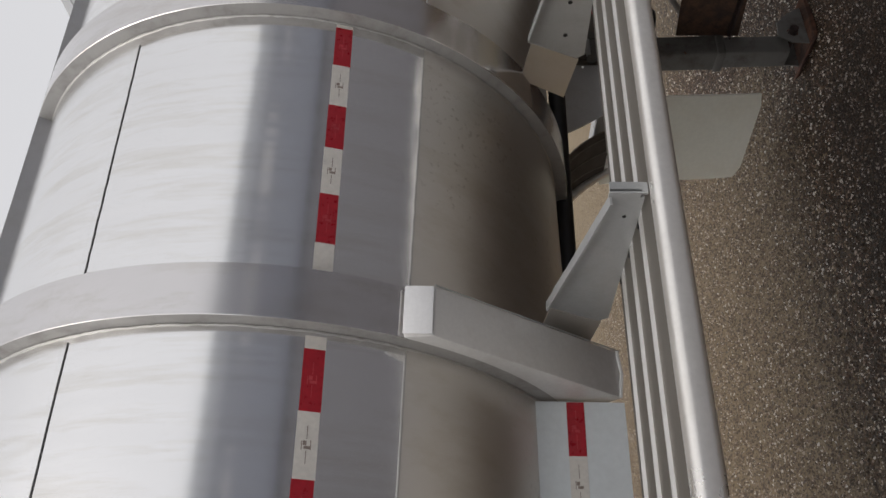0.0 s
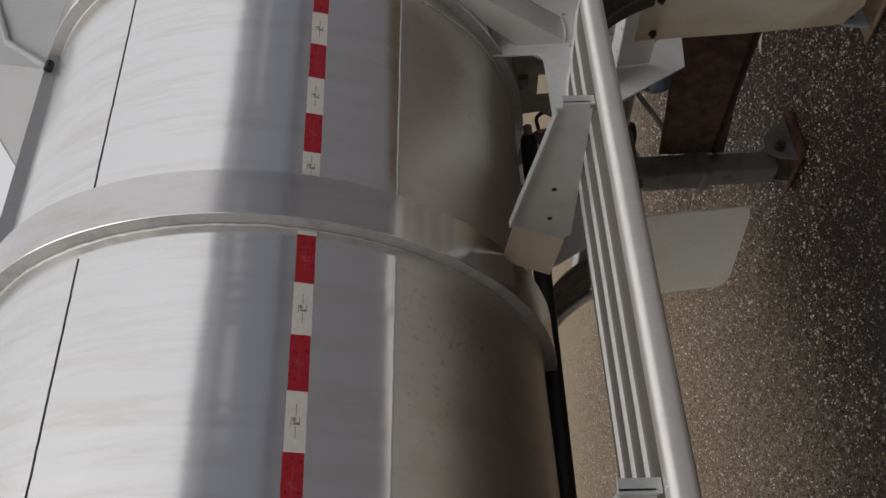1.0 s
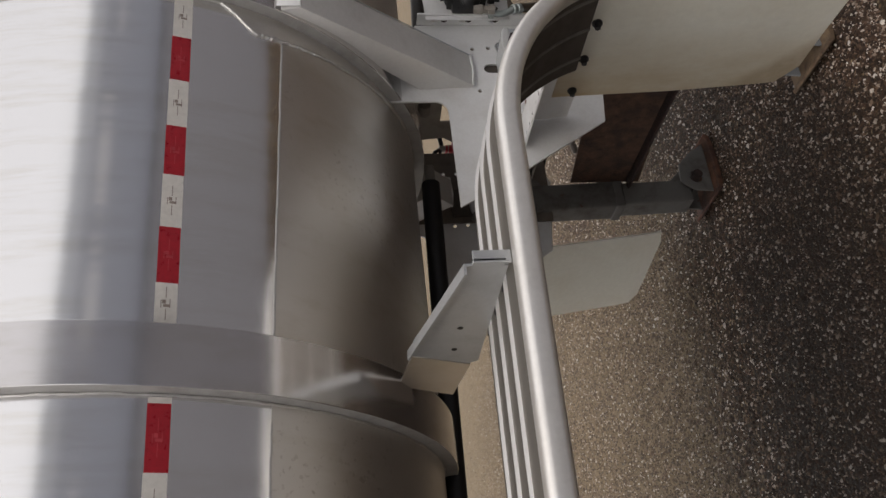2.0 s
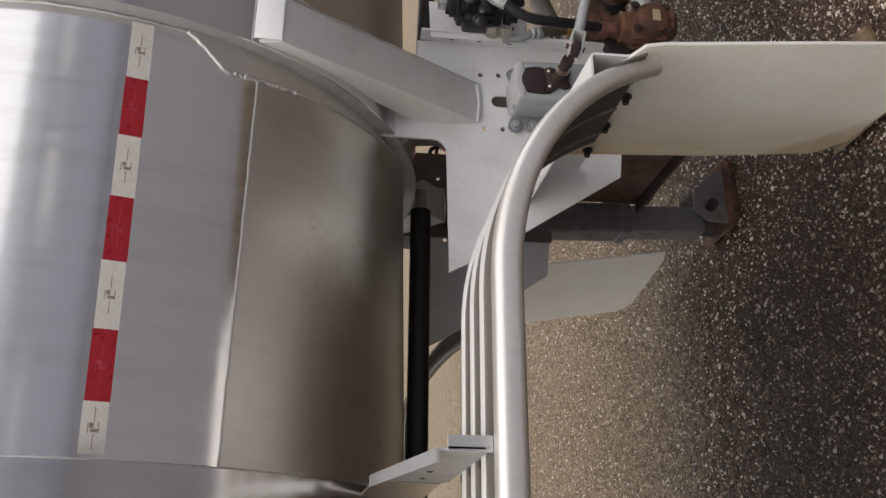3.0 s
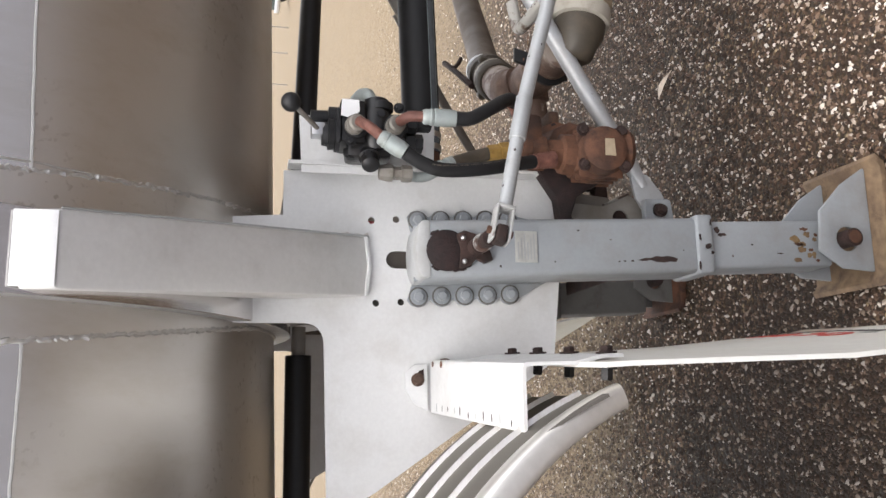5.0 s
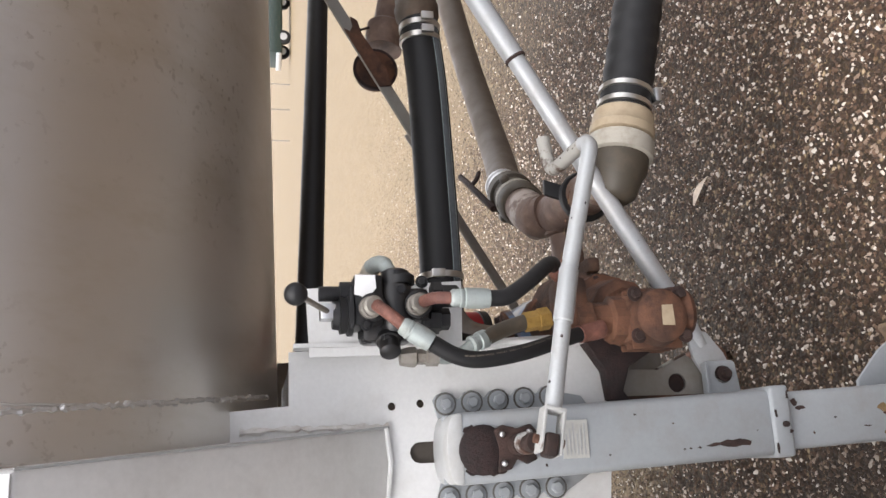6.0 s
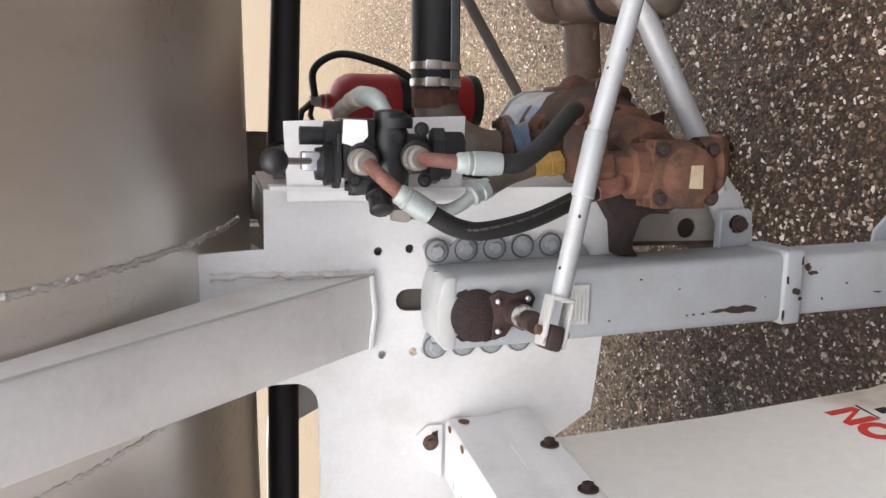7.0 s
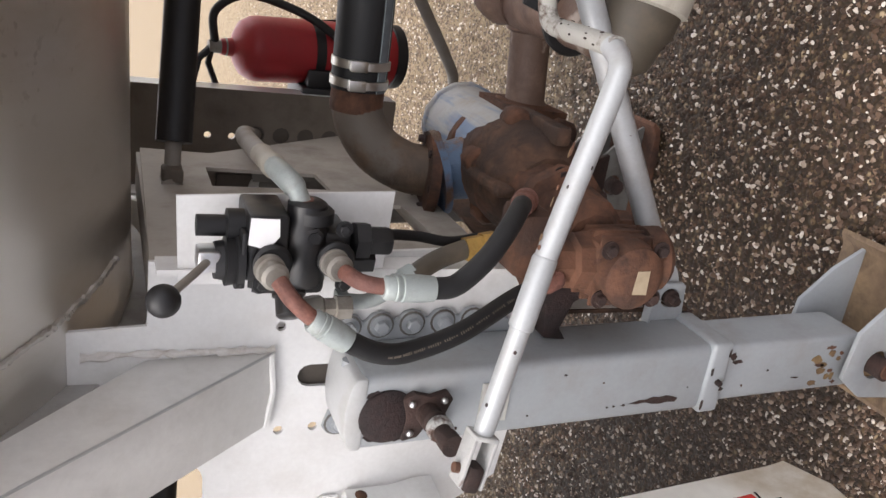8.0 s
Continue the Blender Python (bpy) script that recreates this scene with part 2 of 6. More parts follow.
def flap_material(name, stain, col, grime):
    """White plastic; stain: how far it is ochre-stained along the inner edge. Muddy at the tip."""
    m = painted(name, col, 0.42, (0.58, 0.47, 0.30), grime, None, 0.7, 0.0, 3.0)
    n, l = m.node_tree.nodes, m.node_tree.links
    b = n["Principled BSDF"]
    old = b.inputs["Base Color"].links[0].from_socket
    co = n.new("ShaderNodeTexCoord")
    xyz = n.new("ShaderNodeSeparateXYZ")
    l.new(co.outputs["Object"], xyz.inputs[0])
    far = n.new("ShaderNodeMapRange")
    far.inputs["From Min"].default_value, far.inputs["From Max"].default_value = 1.80, 2.13
    l.new(xyz.outputs["Y"], far.inputs["Value"])
    low = n.new("ShaderNodeMapRange")
    low.inputs["From Min"].default_value, low.inputs["From Max"].default_value = 1.68, 1.76
    wedge = n.new("ShaderNodeMath")
    wedge.operation = "SUBTRACT"
    l.new(xyz.outputs["Y"], wedge.inputs[0])
    l.new(xyz.outputs["Z"], wedge.inputs[1])
    l.new(wedge.outputs[0], low.inputs["Value"])
    k = n.new("ShaderNodeMath")
    k.operation = "MULTIPLY"
    l.new(far.outputs[0], k.inputs[0])
    l.new(ramp(n, l, noise_tex(n, l, 7.0, 6, 0.7, (1, 1, 0.4)), [(0.30, grey(0.35 * stain)), (0.7, grey(0.9 * stain))]), k.inputs[1])
    mine = n.new("ShaderNodeMapRange")
    mine.inputs["From Min"].default_value, mine.inputs["From Max"].default_value = 2.35, 2.25
    l.new(xyz.outputs["Y"], mine.inputs["Value"])
    k1 = n.new("ShaderNodeMath")
    k1.operation = "MULTIPLY"
    l.new(k.outputs[0], k1.inputs[0])
    l.new(mine.outputs[0], k1.inputs[1])
    c = mix(n, l, k1.outputs[0], old, (0.52, 0.38, 0.19))
    k2 = n.new("ShaderNodeMath")
    k2.operation = "MULTIPLY"
    both_k = n.new("ShaderNodeMath")
    both_k.operation = "MULTIPLY"
    l.new(low.outputs[0], both_k.inputs[0])
    l.new(mine.outputs[0], both_k.inputs[1])
    l.new(both_k.outputs[0], k2.inputs[0])
    l.new(ramp(n, l, noise_tex(n, l, 12.0, 5, 0.65), [(0.3, grey(0.25)), (0.65, grey(0.85))]), k2.inputs[1])
    c = mix(n, l, k2.outputs[0], c, (0.45, 0.36, 0.24))
    l.new(c, b.inputs["Base Color"])
    # the thin sheet lets part of the daylight through
    thin = n.new("ShaderNodeBsdfTranslucent")
    l.new(c, thin.inputs["Color"])
    both = n.new("ShaderNodeMixShader")
    both.inputs[0].default_value = 0.35
    l.new(b.outputs[0], both.inputs[1])
    l.new(thin.outputs[0], both.inputs[2])
    l.new(both.outputs[0], n["Material Output"].inputs["Surface"])
    return m


FLAP, FLAP_BACK = flap_material("white_plastic", 0.0, (0.89, 0.885, 0.855), 0.10), flap_material("stained_plastic", 1.0, (0.86, 0.845, 0.76), 0.22)
RED_TAPE = plain("red_tape", (0.36, 0.012, 0.022), 0.30, 0.0, 0.15, 60.0)
WHITE_TAPE = plain("white_tape", (0.66, 0.63, 0.58), 0.35, 0.0, 0.08, 60.0)
TAPE_MARK = plain("tape_print", (0.25, 0.20, 0.17), 0.5)
RED_PRINT = plain("tape_red_print", (0.44, 0.05, 0.06), 0.4)
RUBBER = plain("black_rubber", (0.008, 0.008, 0.009), 0.6, 0.0, 0.4, 60.0)
BLACK = plain("black_paint", (0.008, 0.008, 0.009), 0.5, 0.0, 0.3, 40.0)
RUST = rusty("rust", (0.118, 0.052, 0.029), (0.022, 0.012, 0.009), 0.85, 16.0)
RUST_DARK = rusty("dark_rust", (0.036, 0.018, 0.014), (0.013, 0.008, 0.007), 0.8, 30.0)
RUST_BLACK = rusty("black_rust", (0.024, 0.011, 0.010), (0.009, 0.006, 0.006), 0.8, 45.0)
RUST_SCALE = rusty("scaly_rust", (0.085, 0.045, 0.028), (0.028, 0.018, 0.014), 0.9, 26.0)
RUST_PAINT = rusty("rusted_paint", (0.085, 0.05, 0.034), (0.03, 0.018, 0.013), 0.75, 18.0, (0.25, 0.22, 0.18), 0.57)
RUST_BLUE = rusty("rusted_blue_paint", (0.12, 0.06, 0.03), (0.04, 0.022, 0.016), 0.5, 14.0, (0.07, 0.12, 0.20), 0.50)
FRAME = painted("frame_paint", (0.27, 0.25, 0.225), 0.55, (0.16, 0.12, 0.08), 0.5)
ZINC = brushed("zinc", (0.70, 0.71, 0.72), 0.30, (1, 1, 1), 0.15, 80.0)
ORANGE_PAINT = rusty("copper_rust", (0.18, 0.075, 0.055), (0.085, 0.035, 0.028), 0.6, 40.0)
BRASS = painted("tarnished_brass", (0.46, 0.29, 0.085), 0.45, (0.12, 0.07, 0.03), 0.7, None, 0.7, 0.6, 30.0)
EXT_RED = painted("extinguisher_red", (0.33, 0.014, 0.019), 0.42, (0.12, 0.05, 0.04), 0.3)
def worn_blue():
    """Blue paint chalked to grey in streaks along the housing, tan where rust has run."""
    m = painted("chalky_blue_paint", (0.40, 0.40, 0.39), 0.6, (0.34, 0.27, 0.18), 0.8, None, 0.6, 0.0, 9.0)
    n, l = m.node_tree.nodes, m.node_tree.links
    b = n["Principled BSDF"]
    old = b.inputs["Base Color"].links[0].from_socket
    streak = ramp(n, l, noise_tex(n, l, 16.0, 4, 0.6, (1.0, 0.15, 1.0), 0.3), [(0.50, grey(0)), (0.62, grey(0.70))])
    l.new(mix(n, l, streak, old, (0.10, 0.19, 0.34)), b.inputs["Base Color"])
    return m


BLUE_WORN = worn_blue()
SHOE = rusty("tan_rust", (0.20, 0.135, 0.080), (0.075, 0.048, 0.032), 0.8, 14.0, (0.30, 0.27, 0.22), 0.58)
OCHRE = rusty("ochre_stain", (0.20, 0.13, 0.062), (0.10, 0.06, 0.035), 0.8, 40.0)
ELBOW = rusty("peeling_pinkish_grey", (0.185, 0.120, 0.090), (0.075, 0.045, 0.034), 0.6, 14.0, (0.36, 0.30, 0.26), 0.53)
CREAM = painted("cream_plastic", (0.40, 0.32, 0.22), 0.5, (0.17, 0.12, 0.08), 0.65, None, 0.7, 0.0, 16.0)
DIRTY_RING = painted("dirty_pale_ring", (0.42, 0.39, 0.33), 0.55, (0.16, 0.12, 0.08), 0.6, None, 0.7, 0.0, 22.0)
VALVE_BLACK = painted("oily_black_paint", (0.010, 0.010, 0.011), 0.34, (0.045, 0.034, 0.026), 0.55, None, 0.7, 0.0, 26.0)
PORT = painted("dirty_zinc_fitting", (0.27, 0.25, 0.22), 0.5, (0.12, 0.08, 0.055), 0.7, None, 0.7, 0.3, 26.0)
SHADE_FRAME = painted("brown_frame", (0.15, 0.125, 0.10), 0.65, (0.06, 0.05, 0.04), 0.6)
OLIVE = painted("olive_cast", (0.062, 0.050, 0.036), 0.5, (0.13, 0.10, 0.07), 0.6, None, 0.7, 0.0, 24.0)
PIPE_BROWN = rusty("brown_stained_steel", (0.105, 0.070, 0.046), (0.050, 0.036, 0.027), 0.6, 9.0, (0.115, 0.095, 0.078), 0.50)
CLAMP = brushed("dirty_clamp", (0.66, 0.64, 0.60), 0.20, (1, 1, 1), 0.3, 60.0, 0.0, 0.4)
PIPE_GREY = painted("pipe_grey", (0.12, 0.092, 0.068), 0.55, (0.10, 0.08, 0.06), 0.5)
LABEL = plain("label_white", (0.80, 0.80, 0.80), 0.4, 0.0, 0.05)
# cross member's paint: dirt, and the shade it stands in painted darker
SHADED_DIRTY_PAINT = painted("shaded_dirty_paint", (0.37, 0.34, 0.30), 0.55, (0.12, 0.09, 0.065), 0.8, None, 0.7, 0.0, 5.0)
PLATE_GREY = plain("name_plate", (0.50, 0.50, 0.47), 0.45, 0.3, 0.15)
RED_INK = plain("red_ink", (0.55, 0.04, 0.03), 0.45, 0.0, 0.1)


# ---- builders ----
def link(name, bm, material, parent=None, label="", smooth=40, kind=""):
    me = bpy.data.meshes.new(name)
    if smooth:
        for f in bm.faces:
            f.smooth = True
        lim = radians(smooth)
        for e in bm.edges:
            if len(e.link_faces) != 2 or e.calc_face_angle(0) > lim:
                e.smooth = False
    bm.to_mesh(me)
    bm.free()
    for m in material if isinstance(material, (list, tuple)) else [material]:
        me.materials.append(m)
    ob = new(name, me)
    if parent is not None:
        ob.parent = parent
    if label or kind:
        tagged(ob, label, "", "", kind)
    return ob


def part(name, bm, material, parent, label="", smooth=40):
    return link(name, bm, material, parent, label, smooth)


def thing(name, label, category, group="", kind=""):
    return tagged(new(name), label, category, group, kind)


def box(lo, hi, bevel=0.0, bm=None, m=None):
    bm = bm or bmesh.new()
    c = [(a + b) / 2 for a, b in zip(lo, hi)]
    s = [abs(b - a) for a, b in zip(lo, hi)]
    r = bmesh.ops.create_cube(bm, size=1, matrix=(m or Matrix()) @ Matrix.Translation(c) @ Matrix.Diagonal((*s, 1)))
    if bevel:
        es = list({e for v in r["verts"] for e in v.link_edges})
        bmesh.ops.bevel(bm, geom=es, offset=bevel, segments=2, profile=0.5, affect="EDGES")
    return bm


def slab(pts, axis, lo, hi, bevel=0.0, bm=None, holes=()):
    """A flat plate: its outline pts in the two other axes (in x, y, z order), from lo to hi along the axis; holes are outlines too."""
    bm = bm or bmesh.new()

    def put(p, d):
        return (d, p[0], p[1]) if axis == "x" else (p[0], d, p[1]) if axis == "y" else (p[0], p[1], d)

    loops = [list(pts), *[list(h) for h in holes]]
    if not holes:
        vs = [bm.verts.new(put(p, lo)) for p in pts]
        f = bm.faces.new(vs)
        faces = [f]
    else:
        edges = []
        for lp in loops:
            vs = [bm.verts.new(put(p, lo)) for p in lp]
            edges += [bm.edges.new((a, b)) for a, b in zip(vs, vs[1:] + vs[:1])]
        faces = [g for g in bmesh.ops.triangle_fill(bm, edges=edges, use_beauty=True)["geom"] if isinstance(g, bmesh.types.BMFace)]
    ext = bmesh.ops.extrude_face_region(bm, geom=faces)
    vec = Vector(put((0, 0), hi - lo))
    bmesh.ops.translate(bm, vec=vec, verts=[g for g in ext["geom"] if isinstance(g, bmesh.types.BMVert)])
    bmesh.ops.recalc_face_normals(bm, faces=bm.faces[:])
    if bevel:
        es = [e for e in bm.edges if len(e.link_faces) == 2 and e.calc_face_angle(0) > radians(50)]
        bmesh.ops.bevel(bm, geom=es, offset=bevel, segments=2, profile=0.5, affect="EDGES")
    return bm


def ring_of(p, n, r, seg, up=None):
    n = Vector(n).normalized()
    u = n.orthogonal().normalized() if up is None else (Vector(up) - Vector(up).dot(n) * n).normalized()
    v = n.cross(u)
    return [Vector(p) + r * (math.cos(a) * u + math.sin(a) * v) for a in (2 * math.pi * k / seg for k in range(seg))]


def lathe(axis_a, axis_b, profile, seg=24, bm=None, caps=True):
    """A turned body: profile of (distance along the axis from axis_a, radius)."""
    bm = bm or bmesh.new()
    a = Vector(axis_a)
    n = (Vector(axis_b) - a).normalized()
    rings = [[bm.verts.new(q) for q in ring_of(a + n * d, n, max(r, 1e-4), seg)] for d, r in profile]
    for r0, r1 in zip(rings, rings[1:]):
        for k in range(seg):
            bm.faces.new((r0[k], r0[(k + 1) % seg], r1[(k + 1) % seg], r1[k]))
    if caps:
        bm.faces.new(rings[0][::-1])
        bm.faces.new(rings[-1])
    bmesh.ops.recalc_face_normals(bm, faces=bm.faces[:])
    return bm


def rod(a, b, r, seg=16, bm=None, bevel=0.0):
    d = (Vector(b) - Vector(a)).length
    prof = [(0, r), (d, r)] if not bevel else [(0, r - bevel), (bevel, r), (d - bevel, r), (d, r - bevel)]
    return lathe(a, b, prof, seg, bm)


def spline(pts, n=10):
    """Points of a smooth curve through pts."""
    p = [Vector(q) for q in pts]
    p = [2 * p[0] - p[1], *p, 2 * p[-1] - p[-2]]
    out = []
    for i in range(1, len(p) - 2):
        for k in range(n):
            t = k / n
            a, b, c, d = p[i - 1], p[i], p[i + 1], p[i + 2]
            out.append(0.5 * ((2 * b) + (c - a) * t + (2 * a - 5 * b + 4 * c - d) * t * t + (3 * b - a - 3 * c + d) * t ** 3))
    out.append(p[-2])
    return out


def tube(pts, r, seg=14, bm=None, smooth=0):
    """A round tube along pts; r a number or one for each point."""
    bm = bm or bmesh.new()
    ps = spline(pts, smooth) if smooth else [Vector(q) for q in pts]
    rs = r if isinstance(r, (list, tuple)) else [r] * len(ps)
    if len(rs) != len(ps):
        rs = [rs[min(len(rs) - 1, int(i * len(rs) / len(ps)))] for i in range(len(ps))]
    up, rings = None, []
    for i, p in enumerate(ps):
        n = (ps[min(i + 1, len(ps) - 1)] - ps[max(i - 1, 0)]).normalized()
        up = n.orthogonal().normalized() if up is None else (up - up.dot(n) * n).normalized()
        rings.append([bm.verts.new(q) for q in ring_of(p, n, rs[i], seg, up)])
    for r0, r1 in zip(rings, rings[1:]):
        for k in range(seg):
            bm.faces.new((r0[k], r0[(k + 1) % seg], r1[(k + 1) % seg], r1[k]))
    bm.faces.new(rings[0][::-1])
    bm.faces.new(rings[-1])
    bmesh.ops.recalc_face_normals(bm, faces=bm.faces[:])
    return bm


def ball(p, r, seg=16, bm=None, scale=(1, 1, 1)):
    bm = bm or bmesh.new()
    bmesh.ops.create_uvsphere(bm, u_segments=seg, v_segments=max(8, seg // 2 + 2), radius=r, matrix=Matrix.Translation(p) @ Matrix.Diagonal((*scale, 1)))
    return bm


def circle_pts(cx, cy, r, seg=12):
    return [(cx + r * math.cos(2 * math.pi * k / seg), cy + r * math.sin(2 * math.pi * k / seg)) for k in range(seg)]


def hexbolt(p, n, r, h, bm=None, washer=True):
    """A hexagon bolt head with its washer, standing on p, facing n."""
    n = Vector(n).normalized()
    bm = bm or bmesh.new()
    p = Vector(p)
    if washer:
        lathe(p, p + n, [(0, r * 1.55), (h * 0.25, r * 1.55)], 18, bm)
    lathe(p + n * h * 0.25, p + n, [(0, r), (h * 0.7, r), (h * 0.85, r * 0.82)], 6, bm)
    return bm


def flake_mesh(p, sx, sz, seed, n=11, depth=0.0009):
    """A thin ragged patch on a face that looks along y."""
    r = random.Random(seed)
    return slab([(p[0] + sx * g * math.cos(2 * math.pi * k / n), p[2] + sz * g * math.sin(2 * math.pi * k / n)) for k, g in enumerate([r.uniform(0.5, 1.1) for k in range(n)])], "y", p[1], p[1] - depth)


def flake(name, p, sx, sz, material, parent, seed, n=11, depth=0.0009):
    """A thin ragged patch of bare or rusted metal on a face that looks towards -y."""
    r = random.Random(seed)
    pts = []
    for k in range(n):
        a = 2 * math.pi * k / n
        g = r.uniform(0.5, 1.1)
        pts.append((p[0] + sx * g * math.cos(a), p[2] + sz * g * math.sin(a)))
    return part(name, slab(pts, "y", p[1], p[1] - depth), material, parent)


# ---- the tank's form: a slightly growing round body along x ----
def tank_axis(x):
    return 2.7567 - 0.0116 * x, 2.3251 + 0.037 * x, 0.9388 + 0.0108 * x


def on_tank(x, deg, out=0.0):
    y, z, r = tank_axis(x)
    a = radians(deg)
    return Vector((x, y - (r + out) * math.cos(a), z + (r + out) * math.sin(a)))


def tank_sheet(x0, x1, a0, a1, out, nx=2, na=24, bm=None, closed=False):
    """A curved sheet on the tank from x0 to x1 and between two angles (0 faces the side, 90 the top)."""
    bm = bm or bmesh.new()
    grid = []
    for i in range(nx + 1):
        x = x0 + (x1 - x0) * i / nx
        b0, b1 = a0(x) if callable(a0) else a0, a1(x) if callable(a1) else a1
        grid.append([bm.verts.new(on_tank(x, b0 + (b1 - b0) * k / na, out)) for k in range(na if closed else na + 1)])
    for i in range(nx):
        for k in range(na):
            k2 = (k + 1) % na if closed else k + 1
            bm.faces.new((grid[i][k], grid[i + 1][k], grid[i + 1][k2], grid[i][k2]))
    return bm


def tank_band(profile, a0, a1, na, bm=None, closed=False):
    """A band round the tank: profile of (x, height over the shell)."""
    bm = bm or bmesh.new()
    rows = [[bm.verts.new(on_tank(x, a0 + (a1 - a0) * k / na, h)) for k in range(na if closed else na + 1)] for x, h in profile]
    for r0, r1 in zip(rows, rows[1:]):
        for k in range(na):
            k2 = (k + 1) % na if closed else k + 1
            bm.faces.new((r0[k], r1[k], r1[k2], r0[k2]))
    bmesh.ops.recalc_face_normals(bm, faces=bm.faces[:])
    return bm


# ---- ground ----
def ground_material():
    m, n, l, b = nodes_of("aggregate_paving")
    co = n.new("ShaderNodeTexCoord")

    def vor(scale):
        v = n.new("ShaderNodeTexVoronoi")
        v.inputs["Scale"].default_value = scale
        l.new(co.outputs["Object"], v.inputs["Vector"])
        return v

    v1 = vor(62.0)
    v2 = vor(150.0)
    sep = n.new("ShaderNodeSeparateColor")
    l.new(v1.outputs["Color"], sep.inputs[0])
    stone = ramp(n, l, sep.outputs[0], [(0.0, (0.019, 0.012, 0.008)), (0.35, (0.067, 0.044, 0.027)), (0.6, (0.118, 0.080, 0.050)), (0.82, (0.190, 0.138, 0.088)), (1.0, (0.483, 0.400, 0.284))])
    sep2 = n.new("ShaderNodeSeparateColor")
    l.new(v2.outputs["Color"], sep2.inputs[0])
    small = ramp(n, l, sep2.outputs[1], [(0.0, (0.016, 0.011, 0.008)), (0.6, (0.056, 0.038, 0.024)), (1.0, (0.165, 0.122, 0.080))])
    pick = ramp(n, l, sep.outputs[1], [(0.35, grey(0)), (0.40, grey(1))])
    c = mix(n, l, pick, small, stone)
    edge = ramp(n, l, v1.outputs["Distance"], [(0.30, grey(0)), (0.60, grey(0.85))])
    c = mix(n, l, edge, c, (0.025, 0.017, 0.010))
    stain = ramp(n, l, noise_tex(n, l, 0.9, 5, 0.6), [(0.42, grey(0)), (0.70, grey(0.5))])
    c = mix(n, l, stain, c, (0.027, 0.019, 0.012))
    c = warmed(n, l, dust_and_daylight(n, l, stain_and_shade(n, l, c)))
    l.new(c, b.inputs["Base Color"])
    b.inputs["Roughness"].default_value = 0.62
    b.inputs["Specular IOR Level"].default_value = 0.25
    inv = n.new("ShaderNodeMath")
    inv.operation = "SUBTRACT"
    inv.inputs[0].default_value = 1.0
    l.new(v1.outputs["Distance"], inv.inputs[1])
    bump(n, l, b, inv.outputs[0], 0.7, 0.008)
    return m


GROUND = ground_material()
bm = bmesh.new()
bmesh.ops.create_grid(bm, x_segments=8, y_segments=8, size=300)
tagged(link("ground", bm, GROUND, None, "", 0), "brown exposed-aggregate paving with dark stains", "ground", "", "structure")

# an unseen strip, added for the grey that the tank's side reflects
ASPHALT = plain("asphalt", (0.116, 0.113, 0.122), 0.75, 0.0, 0.3, 25.0)
tagged(link("road", box((-150, -12.9, -0.02), (150, 0.45, 0.004)), ASPHALT, None, "", 0), "unseen grey asphalt strip, added for the tank's reflection", "road", "", "structure")

# an unseen wall added behind the camera; it blocks low sky and reflects in the tank
WALL_BEHIND = painted("far_wall", (0.44, 0.46, 0.52), 0.7, (0.12, 0.1, 0.08), 0.4)
wall_behind = tagged(link("wall_behind", box((-60, -13.3, 0), (70, -13.0, 7.2)), WALL_BEHIND, None, "", 0), "unseen grey wall behind the camera, reflected in the tank", "wall", "", "structure")
# unseen panels added for the bright streaks reflected in the tank
for x0, x1, z0, z1 in ((-30, -12, 3.7, 4.3), (-8, 5, 3.8, 4.2), (7.5, 9.5, 3.6, 4.6), (11, 13, 3.8, 4.8), (16, 30, 3.7, 4.2)):
    part("panel", box((x0, -12.98, z0), (x1, -12.9, z1)), LABEL, wall_behind, "unseen white panel for a bright streak in the reflection", 0)

# an unseen pale band, added to soften the wall's reflection in the tank
REFLECTED_BAND = painted("reflected_band_paint", (0.62, 0.65, 0.70), 0.6, (0.3, 0.28, 0.26), 0.3)
part("reflected_band", box((-60, -13.0, 5.5), (70, -12.92, 7.2)), REFLECTED_BAND, wall_behind, "unseen pale band that softens the wall's reflection", 0)

# ---- tank ----
tank = thing("tank", "bare aluminium trailer tank barrel with red and white tape", "tank")
X0, X1 = -3.0, 7.5
def low_seam(x):
    return -30.2 - 2.4 * (min(3.3, max(0.0, x)) - 2)


part("side_sheet", tank_sheet(X0, X1, low_seam, 23.4, 0.0, 84, 40), ALU_TANK, tank, "bright rolled aluminium side sheet", 180)
part("top_sheet", tank_sheet(X0, X1, 23.4, 203.4, 0.0, 24, 90), ALU_TOP, tank, "bright aluminium top sheet", 180)
part("bottom_sheet", tank_sheet(X0, X1, 203.4, lambda x: 360 + low_seam(x), 0.0, 84, 70), ALU_LOW, tank, "dull warm aluminium belly sheet", 180)
for xe, s in ((X0, -1), (X1, 1)):
    y, z, r = tank_axis(xe)
    part("end_cap", lathe((xe, y, z), (xe + s, y, z), [(0, r), (0.08, r * 0.93), (0.15, r * 0.75), (0.2, r * 0.4), (0.215, 0.01)], 64), ALU_TANK, tank, "", 60)
# sheet joints along the barrel
for deg, rise, name in ((23.3, 0.3, "seam"), (-30.2, -2.4, "weld_seam")):
    for xa, xb in ((X0, 1.0), (1.17, 2.0), (2.2, 3.22), (3.46, 5.4)):
        bm = bmesh.new()
        tube([on_tank(xa + (xb - xa) * k / 40, deg + rise * (min(3.3, max(0, xa + (xb - xa) * k / 40)) - 2) + random.uniform(-0.06, 0.06), 0.0005) for k in range(41)], 0.0026 if deg > 0 else 0.003, 6, bm)
        part(name, bm, SEAM if deg > 0 else WELD, tank, "dark joint line" if deg > 0 else "bright weld line")
